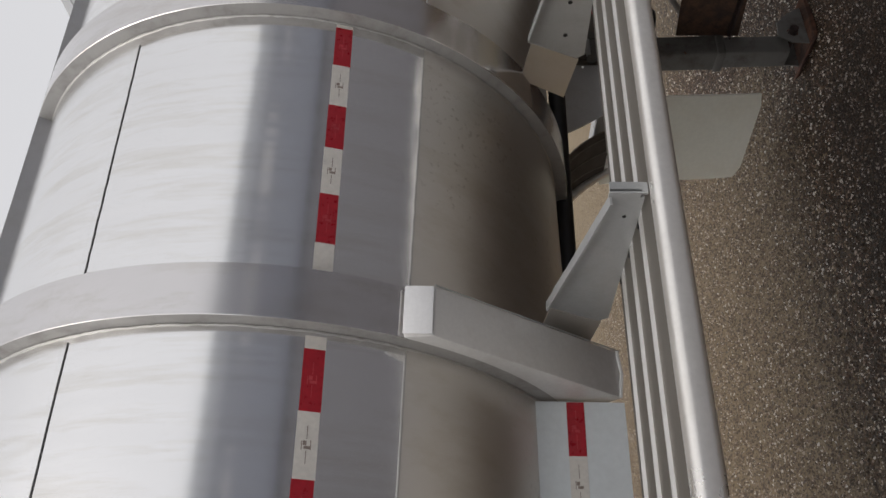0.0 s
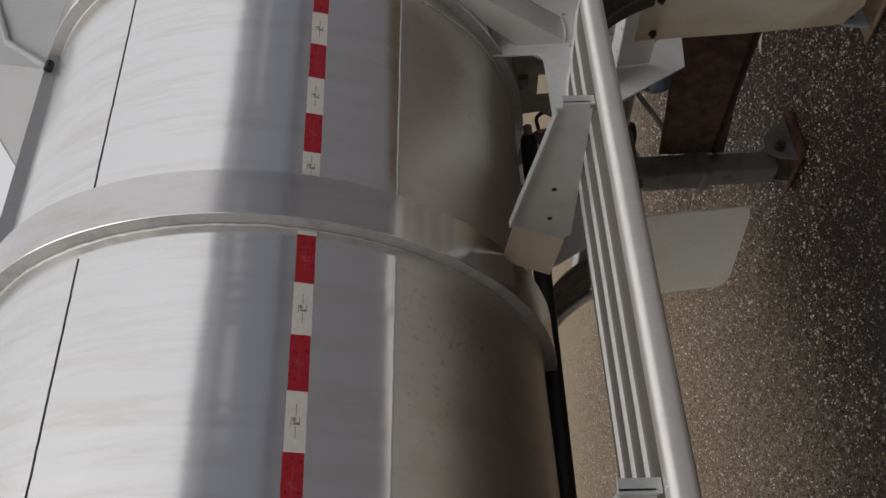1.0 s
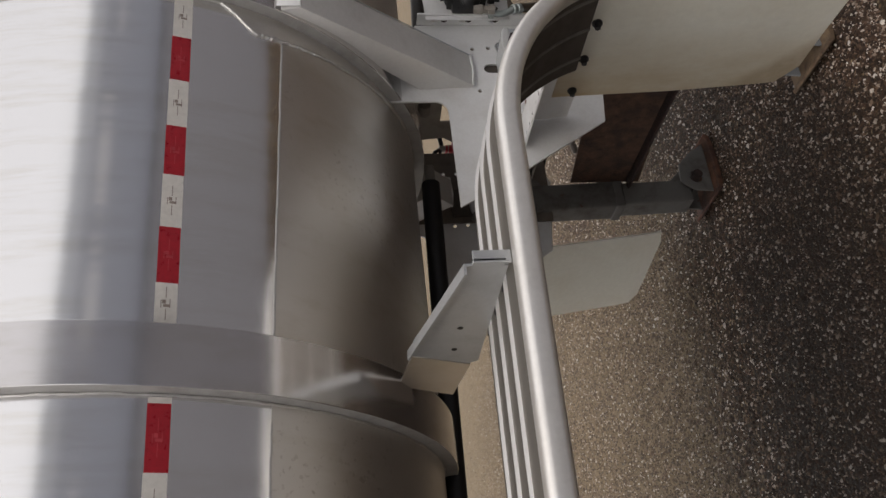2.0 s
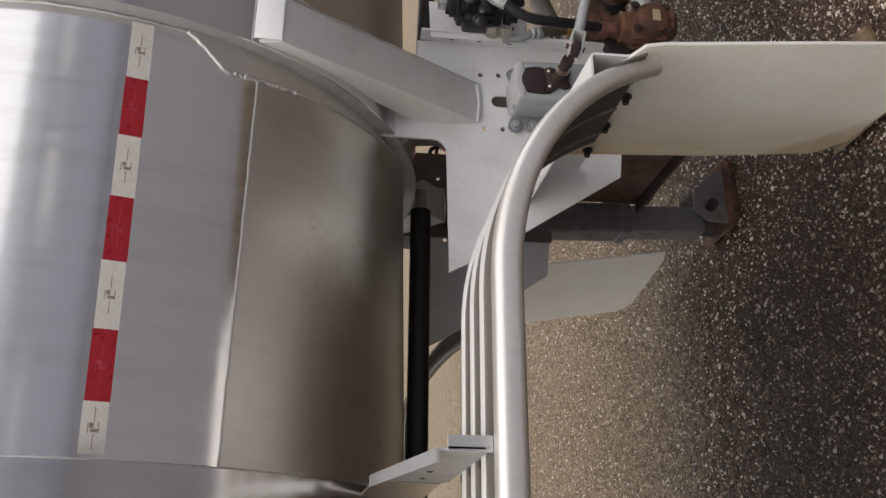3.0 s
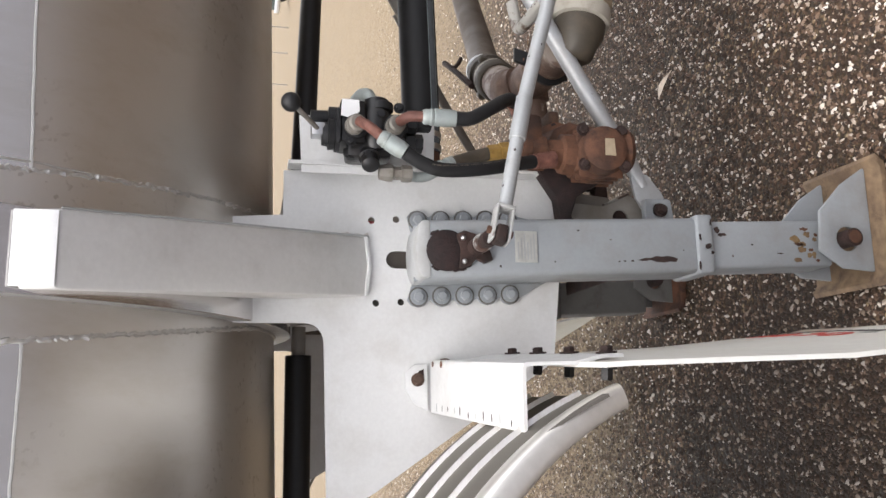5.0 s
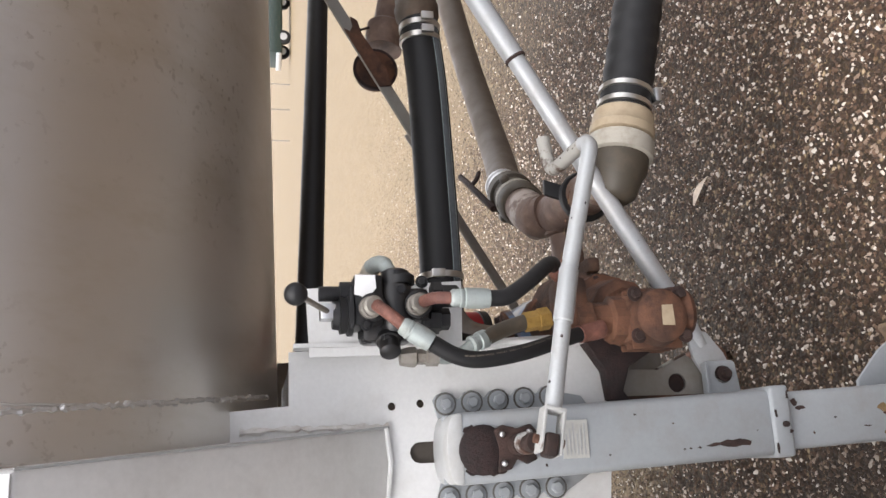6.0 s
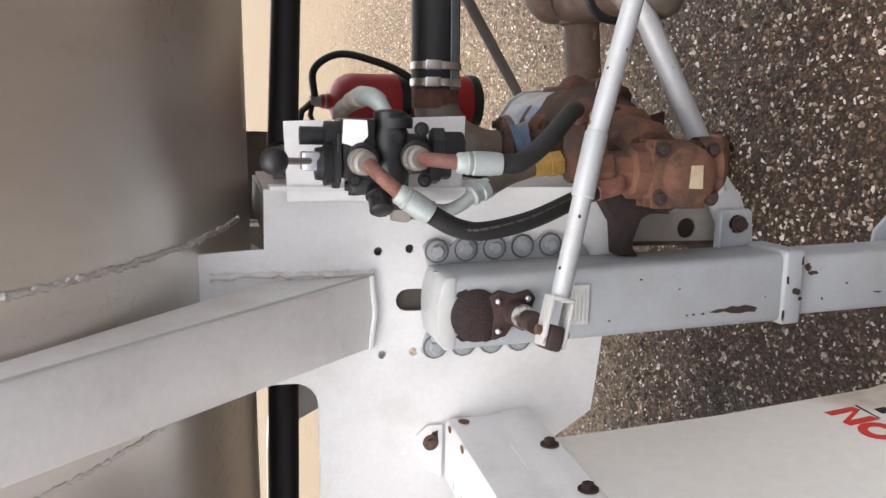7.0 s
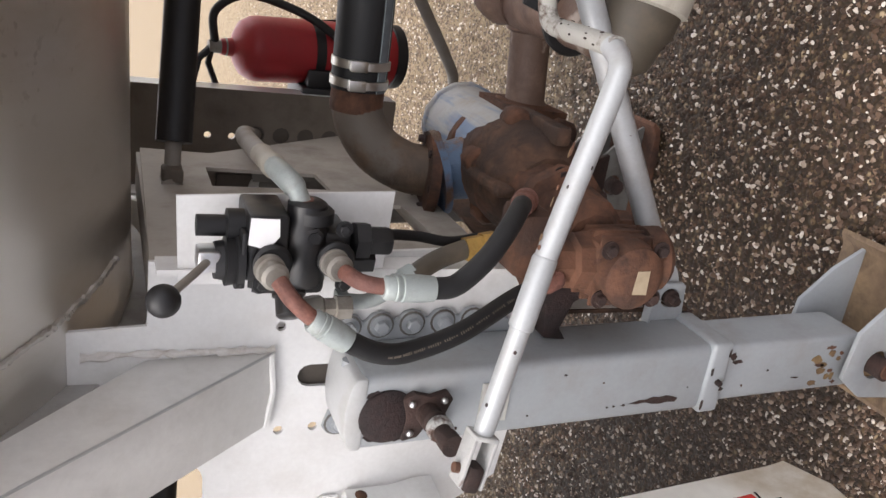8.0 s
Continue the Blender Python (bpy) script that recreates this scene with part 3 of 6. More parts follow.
# stiffening bands
for xa, xb in ((-1.1, -0.96), (0.03, 0.17), (1.02, 1.16), (2.05, 2.20), (3.25, 3.40), (5.4, 5.55)):
    h = 0.045
    b = part("band", tank_band([(xa, h - 0.0015), (xa + 0.0015, h), (xb - 0.0015, h), (xb, h - 0.0015)], 0, 360, 240, None, True), ALU_BAND, tank, "flat aluminium stiffening band", 25)
    for xw, xo in ((xa, xa - 0.001), (xb, xb + 0.001)):
        part("band_edge", tank_band([(xw, h - 0.0015), (xo, -0.01)], 0, 360, 240, None, True), BAND_EDGE, b, "dull sawn edge of the band")
    for xw in (xa - 0.004, xb + 0.004):
        part("weld", tube([on_tank(xw + random.uniform(-0.0015, 0.0015), a, 0.0005 + random.uniform(-0.001, 0.0015)) for a in range(-100, 121)], [random.uniform(0.002, 0.0036) for a in range(221)], 6), WELD, b)
# reflective tape
tape = part("tape_strip", tank_sheet(-2.9, -2.88, -16.6, -13.6, 0.001, 1, 4), WHITE_TAPE, tank, "red and white reflective tape")


def tape_piece(xa, xb, red):
    a0 = -16.6 - 0.6 * ((xa + xb) / 2 - 2)
    a1 = a0 + 3.0
    bm = tank_band([(xa, 0.0), (xa, 0.0012), (xb, 0.0012), (xb, 0.0)], a0, a1, 4)
    p = part("red_segment" if red else "white_segment", bm, RED_TAPE if red else WHITE_TAPE, tape)
    mid, am = (xa + xb) / 2, (a0 + a1) / 2
    if xb - xa > 0.1:
        bm = bmesh.new()
        for dx, da, lx, la in ((0.028, 0.0, 0.030, 0.11), (-0.028, 0.0, 0.030, 0.11), (0.004, 0.25, 0.010, 0.5), (-0.006, -0.1, 0.007, 0.9), (-0.002, 0.65, 0.02, 0.12), (0.0, -0.55, 0.022, 0.12)):
            tank_band([(mid + dx - lx / 2, 0.0014), (mid + dx + lx / 2, 0.0014)], am + da - la / 2, am + da + la / 2, 1, bm)
        part("print", bm, RED_PRINT if red else TAPE_MARK, p)


for first, lo, hi, red in ((2.026 + 0.1524, 1.175, 2.04, False), (3.2354, 2.215, 3.2354, False), (0.972 + 0.1524, X0 + 0.2, 1.005, False)):
    x = first
    while x > lo:
        xa, xb = max(lo, x - 0.1524), min(hi, x)
        if xb - xa > 0.008:
            tape_piece(xa, xb, red)
        x -= 0.1524
        red = not red

# doubler pad round the third saddle, with its coarse weld
def pad_edge(deg):
    """The pad's two edges in x at an angle on the barrel."""
    if deg > -28:
        t = (deg + 22) / -6
        return 3.25 - 0.082 * t, 3.40 + 0.068 * t
    t = (-28 - deg) / 35
    return 3.168 + 0.065 * t, 3.468 + 0.045 * t


bm = bmesh.new()
degs = [-22 - k for k in range(54)]
rows = [[bm.verts.new(on_tank(xx, a, h)) for xx, h in ((pad_edge(a)[0], 0.0005), (pad_edge(a)[0] + 0.002, 0.0045), (pad_edge(a)[1] - 0.002, 0.0045), (pad_edge(a)[1], 0.0005))] for a in degs]
for r0, r1 in zip(rows, rows[1:]):
    for k in range(3):
        bm.faces.new((r0[k], r0[k + 1], r1[k + 1], r1[k]))
bmesh.ops.recalc_face_normals(bm, faces=bm.faces[:])
pad = part("pad", bm, ALU_LOW, tank, "doubler pad with a coarse zigzag weld")
for side in (0, 1):
    pts = []
    for k in range(160):
        a = -22 - 53 * k / 159
        pts.append(on_tank(pad_edge(a)[side] + random.uniform(-0.0025, 0.0025), a, 0.001 + random.uniform(0, 0.003)))
    part("weld", tube(pts, [random.uniform(0.004, 0.0065) for k in range(160)], 6), WELD, pad)
part("girth_weld", tube([on_tank(3.49 + random.uniform(-0.002, 0.002), a, 0.0) for a in range(-70, 100, 2)], 0.0025, 6), WELD, tank)

# tin skirt below the barrel behind the first saddle, with its own tape
skirt = thing("side_skirt", "pale aluminium side skirt with reflective tape", "panel")
part("panel", box((-3.0, 2.20, 1.345), (1.012, 2.204, 1.62)), SKIRT, skirt, "", 0)
x, red = 1.010, True
while x > -0.9:
    w = 0.152 if x < 1.0 else 0.150
    p = part("red_segment" if red else "white_segment", box((x - w, 2.1985, 1.455), (x, 2.1997, 1.502)), RED_TAPE if red else WHITE_TAPE, skirt, "", 0)
    bm = bmesh.new()
    for dx, dz, lx, lz in ((0.035, 0, 0.035, 0.0016), (-0.035, 0, 0.035, 0.0016), (0.004, 0.004, 0.010, 0.008), (-0.006, -0.002, 0.007, 0.014), (0, 0.010, 0.022, 0.0018)):
        box((x - w / 2 + dx - lx / 2, 2.1979, 1.4785 + dz - lz / 2), (x - w / 2 + dx + lx / 2, 2.1984, 1.4785 + dz + lz / 2), 0, bm)
    part("print", bm, RED_PRINT if red else TAPE_MARK, p)
    x -= w
    red = not red

bm = bmesh.new()
rows = [[bm.verts.new(on_tank(X0 + 0.1 + (3.3 - X0) * k / 40, a, h)) for a, h in ((60, 0.0), (60, 0.047), (60.5, 0.047), (60.5, 0.0))] for k in range(41)]
for r0, r1 in zip(rows, rows[1:]):
    for k in range(3):
        bm.faces.new((r0[k], r0[k + 1], r1[k + 1], r1[k]))
bmesh.ops.recalc_face_normals(bm, faces=bm.faces[:])
part("rail", bm, SPILL_RAIL, tank, "low grey drip rail along the top", 30)

# spill box and rail on top of the barrel
spill = thing("spill_box", "grey sheet-metal spill box on top of the barrel", "box")
SPILL = painted("spill_paint", (0.40, 0.405, 0.41), 0.5, (0.35, 0.33, 0.3), 0.3)


def facet(name, pts, th=0.006, label=""):
    bm = bmesh.new()
    vs = [bm.verts.new(p) for p in pts]
    f = bm.faces.new(vs)
    f.normal_update()
    n = f.normal.copy() * th
    ext = bmesh.ops.extrude_face_region(bm, geom=[f])
    bmesh.ops.translate(bm, vec=n, verts=[v for v in ext["geom"] if isinstance(v, bmesh.types.BMVert)])
    bmesh.ops.recalc_face_normals(bm, faces=bm.faces[:])
    return part(name, bm, SPILL, spill, label, 0)


K, V, L = Vector((3.182, 2.225, 3.309)), Vector((2.908, 2.495, 3.477)), Vector((3.42, 2.36, 3.84))
facet("splash_plate", [K, V, L], 0.006, "triangular splash plate")
facet("side_wall", [K, L, L + Vector((1.2, 0.0, 0.03)), K + Vector((1.2, -0.01, 0.05))])
facet("top", [L, L + Vector((1.2, 0, 0.03)), L + Vector((1.2, 0.75, 0.03)), L + Vector((0, 0.75, 0))])
facet("front_wall", [V, L, L + Vector((0, 0.75, 0)), V + Vector((0, 0.55, 0))])
part("fold", tube([K + Vector((0.0, -0.01, 0.0)), K.lerp(L, 0.5) + Vector((0.12, -0.012, 0)), L + Vector((0.5, -0.01, -0.02))], 0.014, 8), SPILL, spill)
part("drain", rod(K + Vector((-0.02, -0.02, 0)), K + Vector((0.02, -0.02, 0)), 0.016, 10), BLACK, spill, "black drain hole")

MID = 2.66


def flip(y, far, mid=MID):
    return 2 * mid - y if far else y


# ---- fenders: a ribbed aluminium shelf that bends down towards the landing gear ----
def fender_line(dz=0.0, turn=67.0):
    """The fender's course in x and z, dz off its top surface, bent down by turn degrees at its end."""
    pts = [(x, 1.385 + dz) for x in (-3.0, -1.5, 0.0, 1.0, 2.0, 2.53)]
    for k in range(1, 25):
        a = radians(turn) * k / 24
        pts.append((2.53 + (0.585 + dz) * math.sin(a), 0.80 + (0.585 + dz) * math.cos(a)))
    return pts


def sweep(section, far, bm=None):
    """A section of (y, height) drawn along the fender's course, closed at both ends."""
    bm = bm or bmesh.new()
    rows = []
    n = len(fender_line())
    for i in range(n):
        rows.append([bm.verts.new((fender_line(h)[i][0], flip(y, far), fender_line(h)[i][1])) for y, h in section])
    m = len(section)
    for r0, r1 in zip(rows, rows[1:]):
        for k in range(m):
            bm.faces.new((r0[k], r0[(k + 1) % m], r1[(k + 1) % m], r1[k]))
    bm.faces.new(rows[0][::-1])
    bm.faces.new(rows[-1])
    bmesh.ops.recalc_face_normals(bm, faces=bm.faces[:])
    return bm


def build_fender(far):
    f = thing("fender", "long ribbed aluminium fender with a rounded outer lip", "fender", "fenders")
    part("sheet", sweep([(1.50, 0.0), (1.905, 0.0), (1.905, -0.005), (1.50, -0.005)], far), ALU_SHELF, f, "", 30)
    for y in (1.605, 1.725, 1.845):
        part("rib", sweep([(y - 0.0042, 0.0), (y - 0.002, 0.008), (y + 0.002, 0.008), (y + 0.0042, 0.0)], far), ALU_RAIL, f, "raised bright rib")
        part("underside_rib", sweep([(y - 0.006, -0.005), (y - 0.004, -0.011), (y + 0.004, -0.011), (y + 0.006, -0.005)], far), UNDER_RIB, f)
    part("grime", sweep([(1.52, -0.0052), (1.90, -0.0052), (1.90, -0.0072), (1.52, -0.0072)], far), GRIME_AND_SHADE, f, "dark road grime on the underside", 30)
    # a rounded box section: flat on top, a broad upright face outside
    lip = []
    for k in range(16):
        c, d = math.cos(2 * math.pi * (k + 0.5) / 16), math.sin(2 * math.pi * (k + 0.5) / 16)
        lip.append((1.485 + 0.031 * math.copysign(abs(c) ** 0.6, c), -0.0255 + 0.0295 * math.copysign(abs(d) ** 0.6, d)))
    bm = bmesh.new()
    rows = []
    for i in range(len(fender_line())):
        g = 1.0 if i < 8 else 1.0 - 0.36 * ((i - 8) / 22) ** 1.2
        rows.append([bm.verts.new((fender_line(-0.023 * g + (h + 0.023) * g, 70.5)[i][0], flip(1.50 - 0.015 * g + (y - 1.485) * g + 0.062 * max(0.0, (i - 12) / 18) ** 2, far), fender_line(-0.023 * g + (h + 0.023) * g, 70.5)[i][1])) for y, h in lip])
    for r0, r1 in zip(rows, rows[1:]):
        for k in range(16):
            bm.faces.new((r0[k], r0[(k + 1) % 16], r1[(k + 1) % 16], r1[k]))
    bm.faces.new(rows[0][::-1])
    bm.faces.new(rows[-1])
    bmesh.ops.recalc_face_normals(bm, faces=bm.faces[:])
    part("lip", bm, ALU_LIP, f, "rounded bright edge bead", 60)
    return f


build_fender(False)
build_fender(True)


# ---- brackets from the bands out to the fender ----
def build_bracket(x, far):
    b = thing("fender_bracket", "folded grey aluminium bracket standing on the fender", "bracket", "fender brackets")
    low = 0.02 if 1.0 < x < 2.0 else 0.0
    pts = [(1.53, 1.392), (1.53, 1.482 - low), (1.62, 1.502 - low), (1.93, 1.572 - low), (2.01, 1.578 - low), (2.05, 1.570 - low), (2.11, 1.45), (2.07, 1.392)]
    pts = [(flip(y, far), z) for y, z in pts]
    holes = [circle_pts(flip(y, far), z, 0.007, 8) for y, z in ((1.85, 1.462), (1.985, 1.464))] if x > 2 else [circle_pts(flip(1.60, far), 1.425, 0.004, 6)]
    part("web", slab(pts, "x", x, x + 0.006, 0, None, holes), BRACKET, b)
    a, c = (1.53, 1.482 - low), (2.0, 1.58 - low)
    bm = bmesh.new()
    q = [(flip(a[0], far), a[1]), (flip(c[0], far), c[1])]
    vs = [bm.verts.new((xx, q[i][0], q[i][1] + dz)) for dz in (0, 0.005) for xx, i in ((x - 0.02, 0), (x + 0.006, 0), (x + 0.006, 1), (x - 0.02, 1))]
    for idx in ((0, 1, 2, 3), (4, 5, 6, 7), (0, 1, 5, 4), (1, 2, 6, 5), (2, 3, 7, 6), (3, 0, 4, 7)):
        bm.faces.new([vs[k] for k in idx])
    bmesh.ops.recalc_face_normals(bm, faces=bm.faces[:])
    part("flange", bm, BRACKET, b, "", 0)
    # black discs fill the holes and stand in for their dark depth
    for y, z in (((1.85, 1.462), (1.985, 1.464)) if x > 2 else ((1.60, 1.425),)):
        part("rivet", rod((x - 0.0015, flip(y, far), z), (x + 0.0075, flip(y, far), z), 0.0074 if x > 2 else 0.0044, 10), BLACK, b, "black disc darkening the hole")
    ya, yb = sorted((flip(1.508, far), flip(1.514, far)))
    part("end_flange", box((x - 0.004, ya, 1.388), (x + 0.026, yb, 1.470), 0.001), BRACKET, b, "", 0)
    ya, yb = sorted((flip(1.508, far), flip(1.532, far)))
    part("end_fold", box((x, ya, 1.400), (x + 0.006, yb, 1.470), 0.001), BRACKET, b, "", 0)
    # the foot that follows the band
    bm = bmesh.new()
    rows = []
    for k in range(4):
        y, z = 2.02 + 0.045 * k, 1.572 - low + 0.010 * k
        y2, z2 = 2.09 + 0.05 * k, 1.41 + 0.012 * k
        rows.append([bm.verts.new((x - 0.003 - 0.010 * k + d, flip(yy, far), zz)) for d in (0, 0.006) for yy, zz in ((y, z), (y2, z2))])
    for r0, r1 in zip(rows, rows[1:]):
        for p, q2 in ((0, 1), (1, 3), (3, 2), (2, 0)):
            bm.faces.new((r0[p], r0[q2], r1[q2], r1[p]))
    bm.faces.new([rows[-1][k] for k in (0, 1, 3, 2)])
    bm.faces.new([rows[0][k] for k in (0, 2, 3, 1)])
    bmesh.ops.recalc_face_normals(bm, faces=bm.faces[:])
    part("foot", bm, ALU_LOW, b, "dull foot plate welded to the band", 0)
    part("cut_edge", tube([(x + 0.004, flip(2.045, far), 1.574 - low), (x + 0.006, flip(2.105, far), 1.455)], 0.0028, 6), ALU_DULL, b)
    for y in (1.62, 1.74, 1.86):
        part("bolt", hexbolt((x - 0.012, flip(y, far), 1.386), (0, 0, 1), 0.007, 0.007, None, False), BLACK, b)
    return b


for xb in (0.17, 1.2, 2.2):
    build_bracket(xb, False)
    build_bracket(xb, True)


# ---- saddles: box gussets under the barrel ----
def build_saddle(x0, x1, dx, end, far):
    """A tapering box from its bright top end down and under the barrel; dx: its shift in x towards the foot."""
    s = thing("saddle", "welded aluminium box saddle under the barrel", "saddle", "saddles")
    e = Vector(end)
    o0, i0, i1 = Vector((1.842, 1.850)), Vector((1.853, 1.925)), e + Vector((0.10, 0.10))
    path = [(o0.lerp(e, k / 3), i0.lerp(i1, k / 3)) for k in range(4)]
    bm = bmesh.new()
    rows = []
    for k, (o, i) in enumerate(path):
        sh = dx * k / 3
        rows.append([bm.verts.new((x + sh, flip(y, far), z)) for x, (y, z) in ((x0, o), (x1, o), (x1, i), (x0, i))])
    for r0, r1 in zip(rows, rows[1:]):
        for k in range(4):
            bm.faces.new((r0[k], r0[(k + 1) % 4], r1[(k + 1) % 4], r1[k]))
    bm.faces.new(rows[-1])
    bm.faces.new(rows[0][::-1])
    bmesh.ops.recalc_face_normals(bm, faces=bm.faces[:])
    es = [e for e in bm.edges if e.calc_face_angle(0) > radians(40)]
    bmesh.ops.bevel(bm, geom=es, offset=0.005, segments=2, profile=0.5, affect="EDGES")
    part("box", bm, SADDLE, s)
    # a darker line painted for the crease's shadow, and the coarse weld to the mounting plate
    part("fold", tube([(x1 + 0.001, flip(o0.x - 0.001, far), o0.y), (x1 + dx + 0.001, flip(end[0] - 0.001, far), end[1])], 0.0024, 6), BRACKET, s)
    if dx:
        part("weld", tube([(x1 + dx + 0.003 + random.uniform(-0.002, 0.002), flip(2.266, far), end[1] + 0.29 * k / 24 + random.uniform(-0.003, 0.003)) for k in range(25)], [random.uniform(0.003, 0.009) for k in range(25)], 7), WELD_PAINT, s, "lumpy weld bead")
    part("end_plate", slab([(x0 + 0.004, 1.853), (x1 - 0.004, 1.853), (x1 - 0.004, 1.924), (x0 + 0.004, 1.924)], "y", flip(1.840, far), flip(1.836, far), 0.001), BRIGHT_END, s, "bright white end plate")
    for xe in (x0 + dx, x1 + dx):
        part("weld", tube([(xe + random.uniform(-0.002, 0.002), flip(end[0] - 0.003, far), end[1] + 0.006), ((x0 + x1) / 2 + dx, flip(end[0] - 0.005, far), end[1] - 0.002)], 0.005, 6), WHITE_PLATE, s)
    return s


for far in (False, True):
    build_saddle(3.257, 3.395, 0.052, (2.262, 1.272), far)
    build_saddle(1.02, 1.158, 0.0, (2.19, 1.35), far)


# ---- mounting plates of the landing gear ----
def build_plate(far):
    p = thing("mounting_plate", "white-painted steel mounting plate welded below the barrel", "plate", "mounting plates")
    arc = [(3.201 + 0.045 * math.sin(a), 1.417 - 0.045 * math.cos(a)) for a in (radians(90) * k / 6 for k in range(7))]
    pts = [(3.246, 1.575), (3.488, 1.588), (3.496, 1.468), (3.602, 1.468), (3.634, 0.830), (3.522, 0.782), (3.156, 0.822), (2.869, 1.255), (2.811, 1.363), *arc]
    holes = [circle_pts(3.567, z, 0.011, 10) for z in (1.286, 1.226)] if far else []
    holes += [circle_pts(x, z, 0.0085, 10) for x, z in ((3.489, 1.263), (3.493, 1.204), (3.293, 1.253), (3.296, 1.194))]
    slot = [(3.396 + 0.021 * math.cos(a), 1.208 + 0.021 * math.sin(a)) for a in (radians(180) * k / 6 for k in range(7))] + [(3.375, 1.10), (3.417, 1.10)]
    part("web", slab(pts, "y", flip(2.27, far, 2.74), flip(2.278, far, 2.74), 0, None, [*holes, slot]), WHITE_PLATE, p)
    # an added dark plate stands in for the shade inside the slot
    part("slot_backing", box((3.33, min(flip(2.281, far, 2.74), flip(2.31, far, 2.74)), 1.09), (3.47, max(flip(2.281, far, 2.74), flip(2.31, far, 2.74)), 1.26), 0.003), GRIME_AND_SHADE, p, "dark plate added for the shade inside the slot")
    # turned-over front edge
    bm = slab([(flip(2.215, far, 2.74), 0.84), (flip(2.268, far, 2.74), 0.84), (flip(2.268, far, 2.74), 1.46), (flip(2.215, far, 2.74), 1.46)], "x", 3.604, 3.612, 0.0, None,
              [[(flip(y + 0.012 * math.cos(a), far, 2.74), z + 0.018 * math.sin(a)) for a in (2 * math.pi * k / 10 for k in range(10))] for y, z in ((2.243, 1.40), (2.243, 1.29), (2.243, 1.18))])
    part("front_flange", bm, WHITE_PLATE, p)
    # dark bolt heads, added in place of the shade in the flange's holes
    for z in (1.36, 1.27, 1.17):
        part("flange_bolt", hexbolt((3.604, flip(2.240, far, 2.74), z), (-1, 0, 0), 0.008, 0.008), RUST_DARK, p)
    for pa, pb in (((3.25, 1.578), (3.49, 1.59)),):
        part("weld", tube([(pa[0] + (pb[0] - pa[0]) * k / 12, flip(2.268, far, 2.74), pa[1] + (pb[1] - pa[1]) * k / 12 + random.uniform(-0.002, 0.002)) for k in range(13)], 0.005, 6), WHITE_PLATE, p)
    return p


build_plate(False)
build_plate(True)


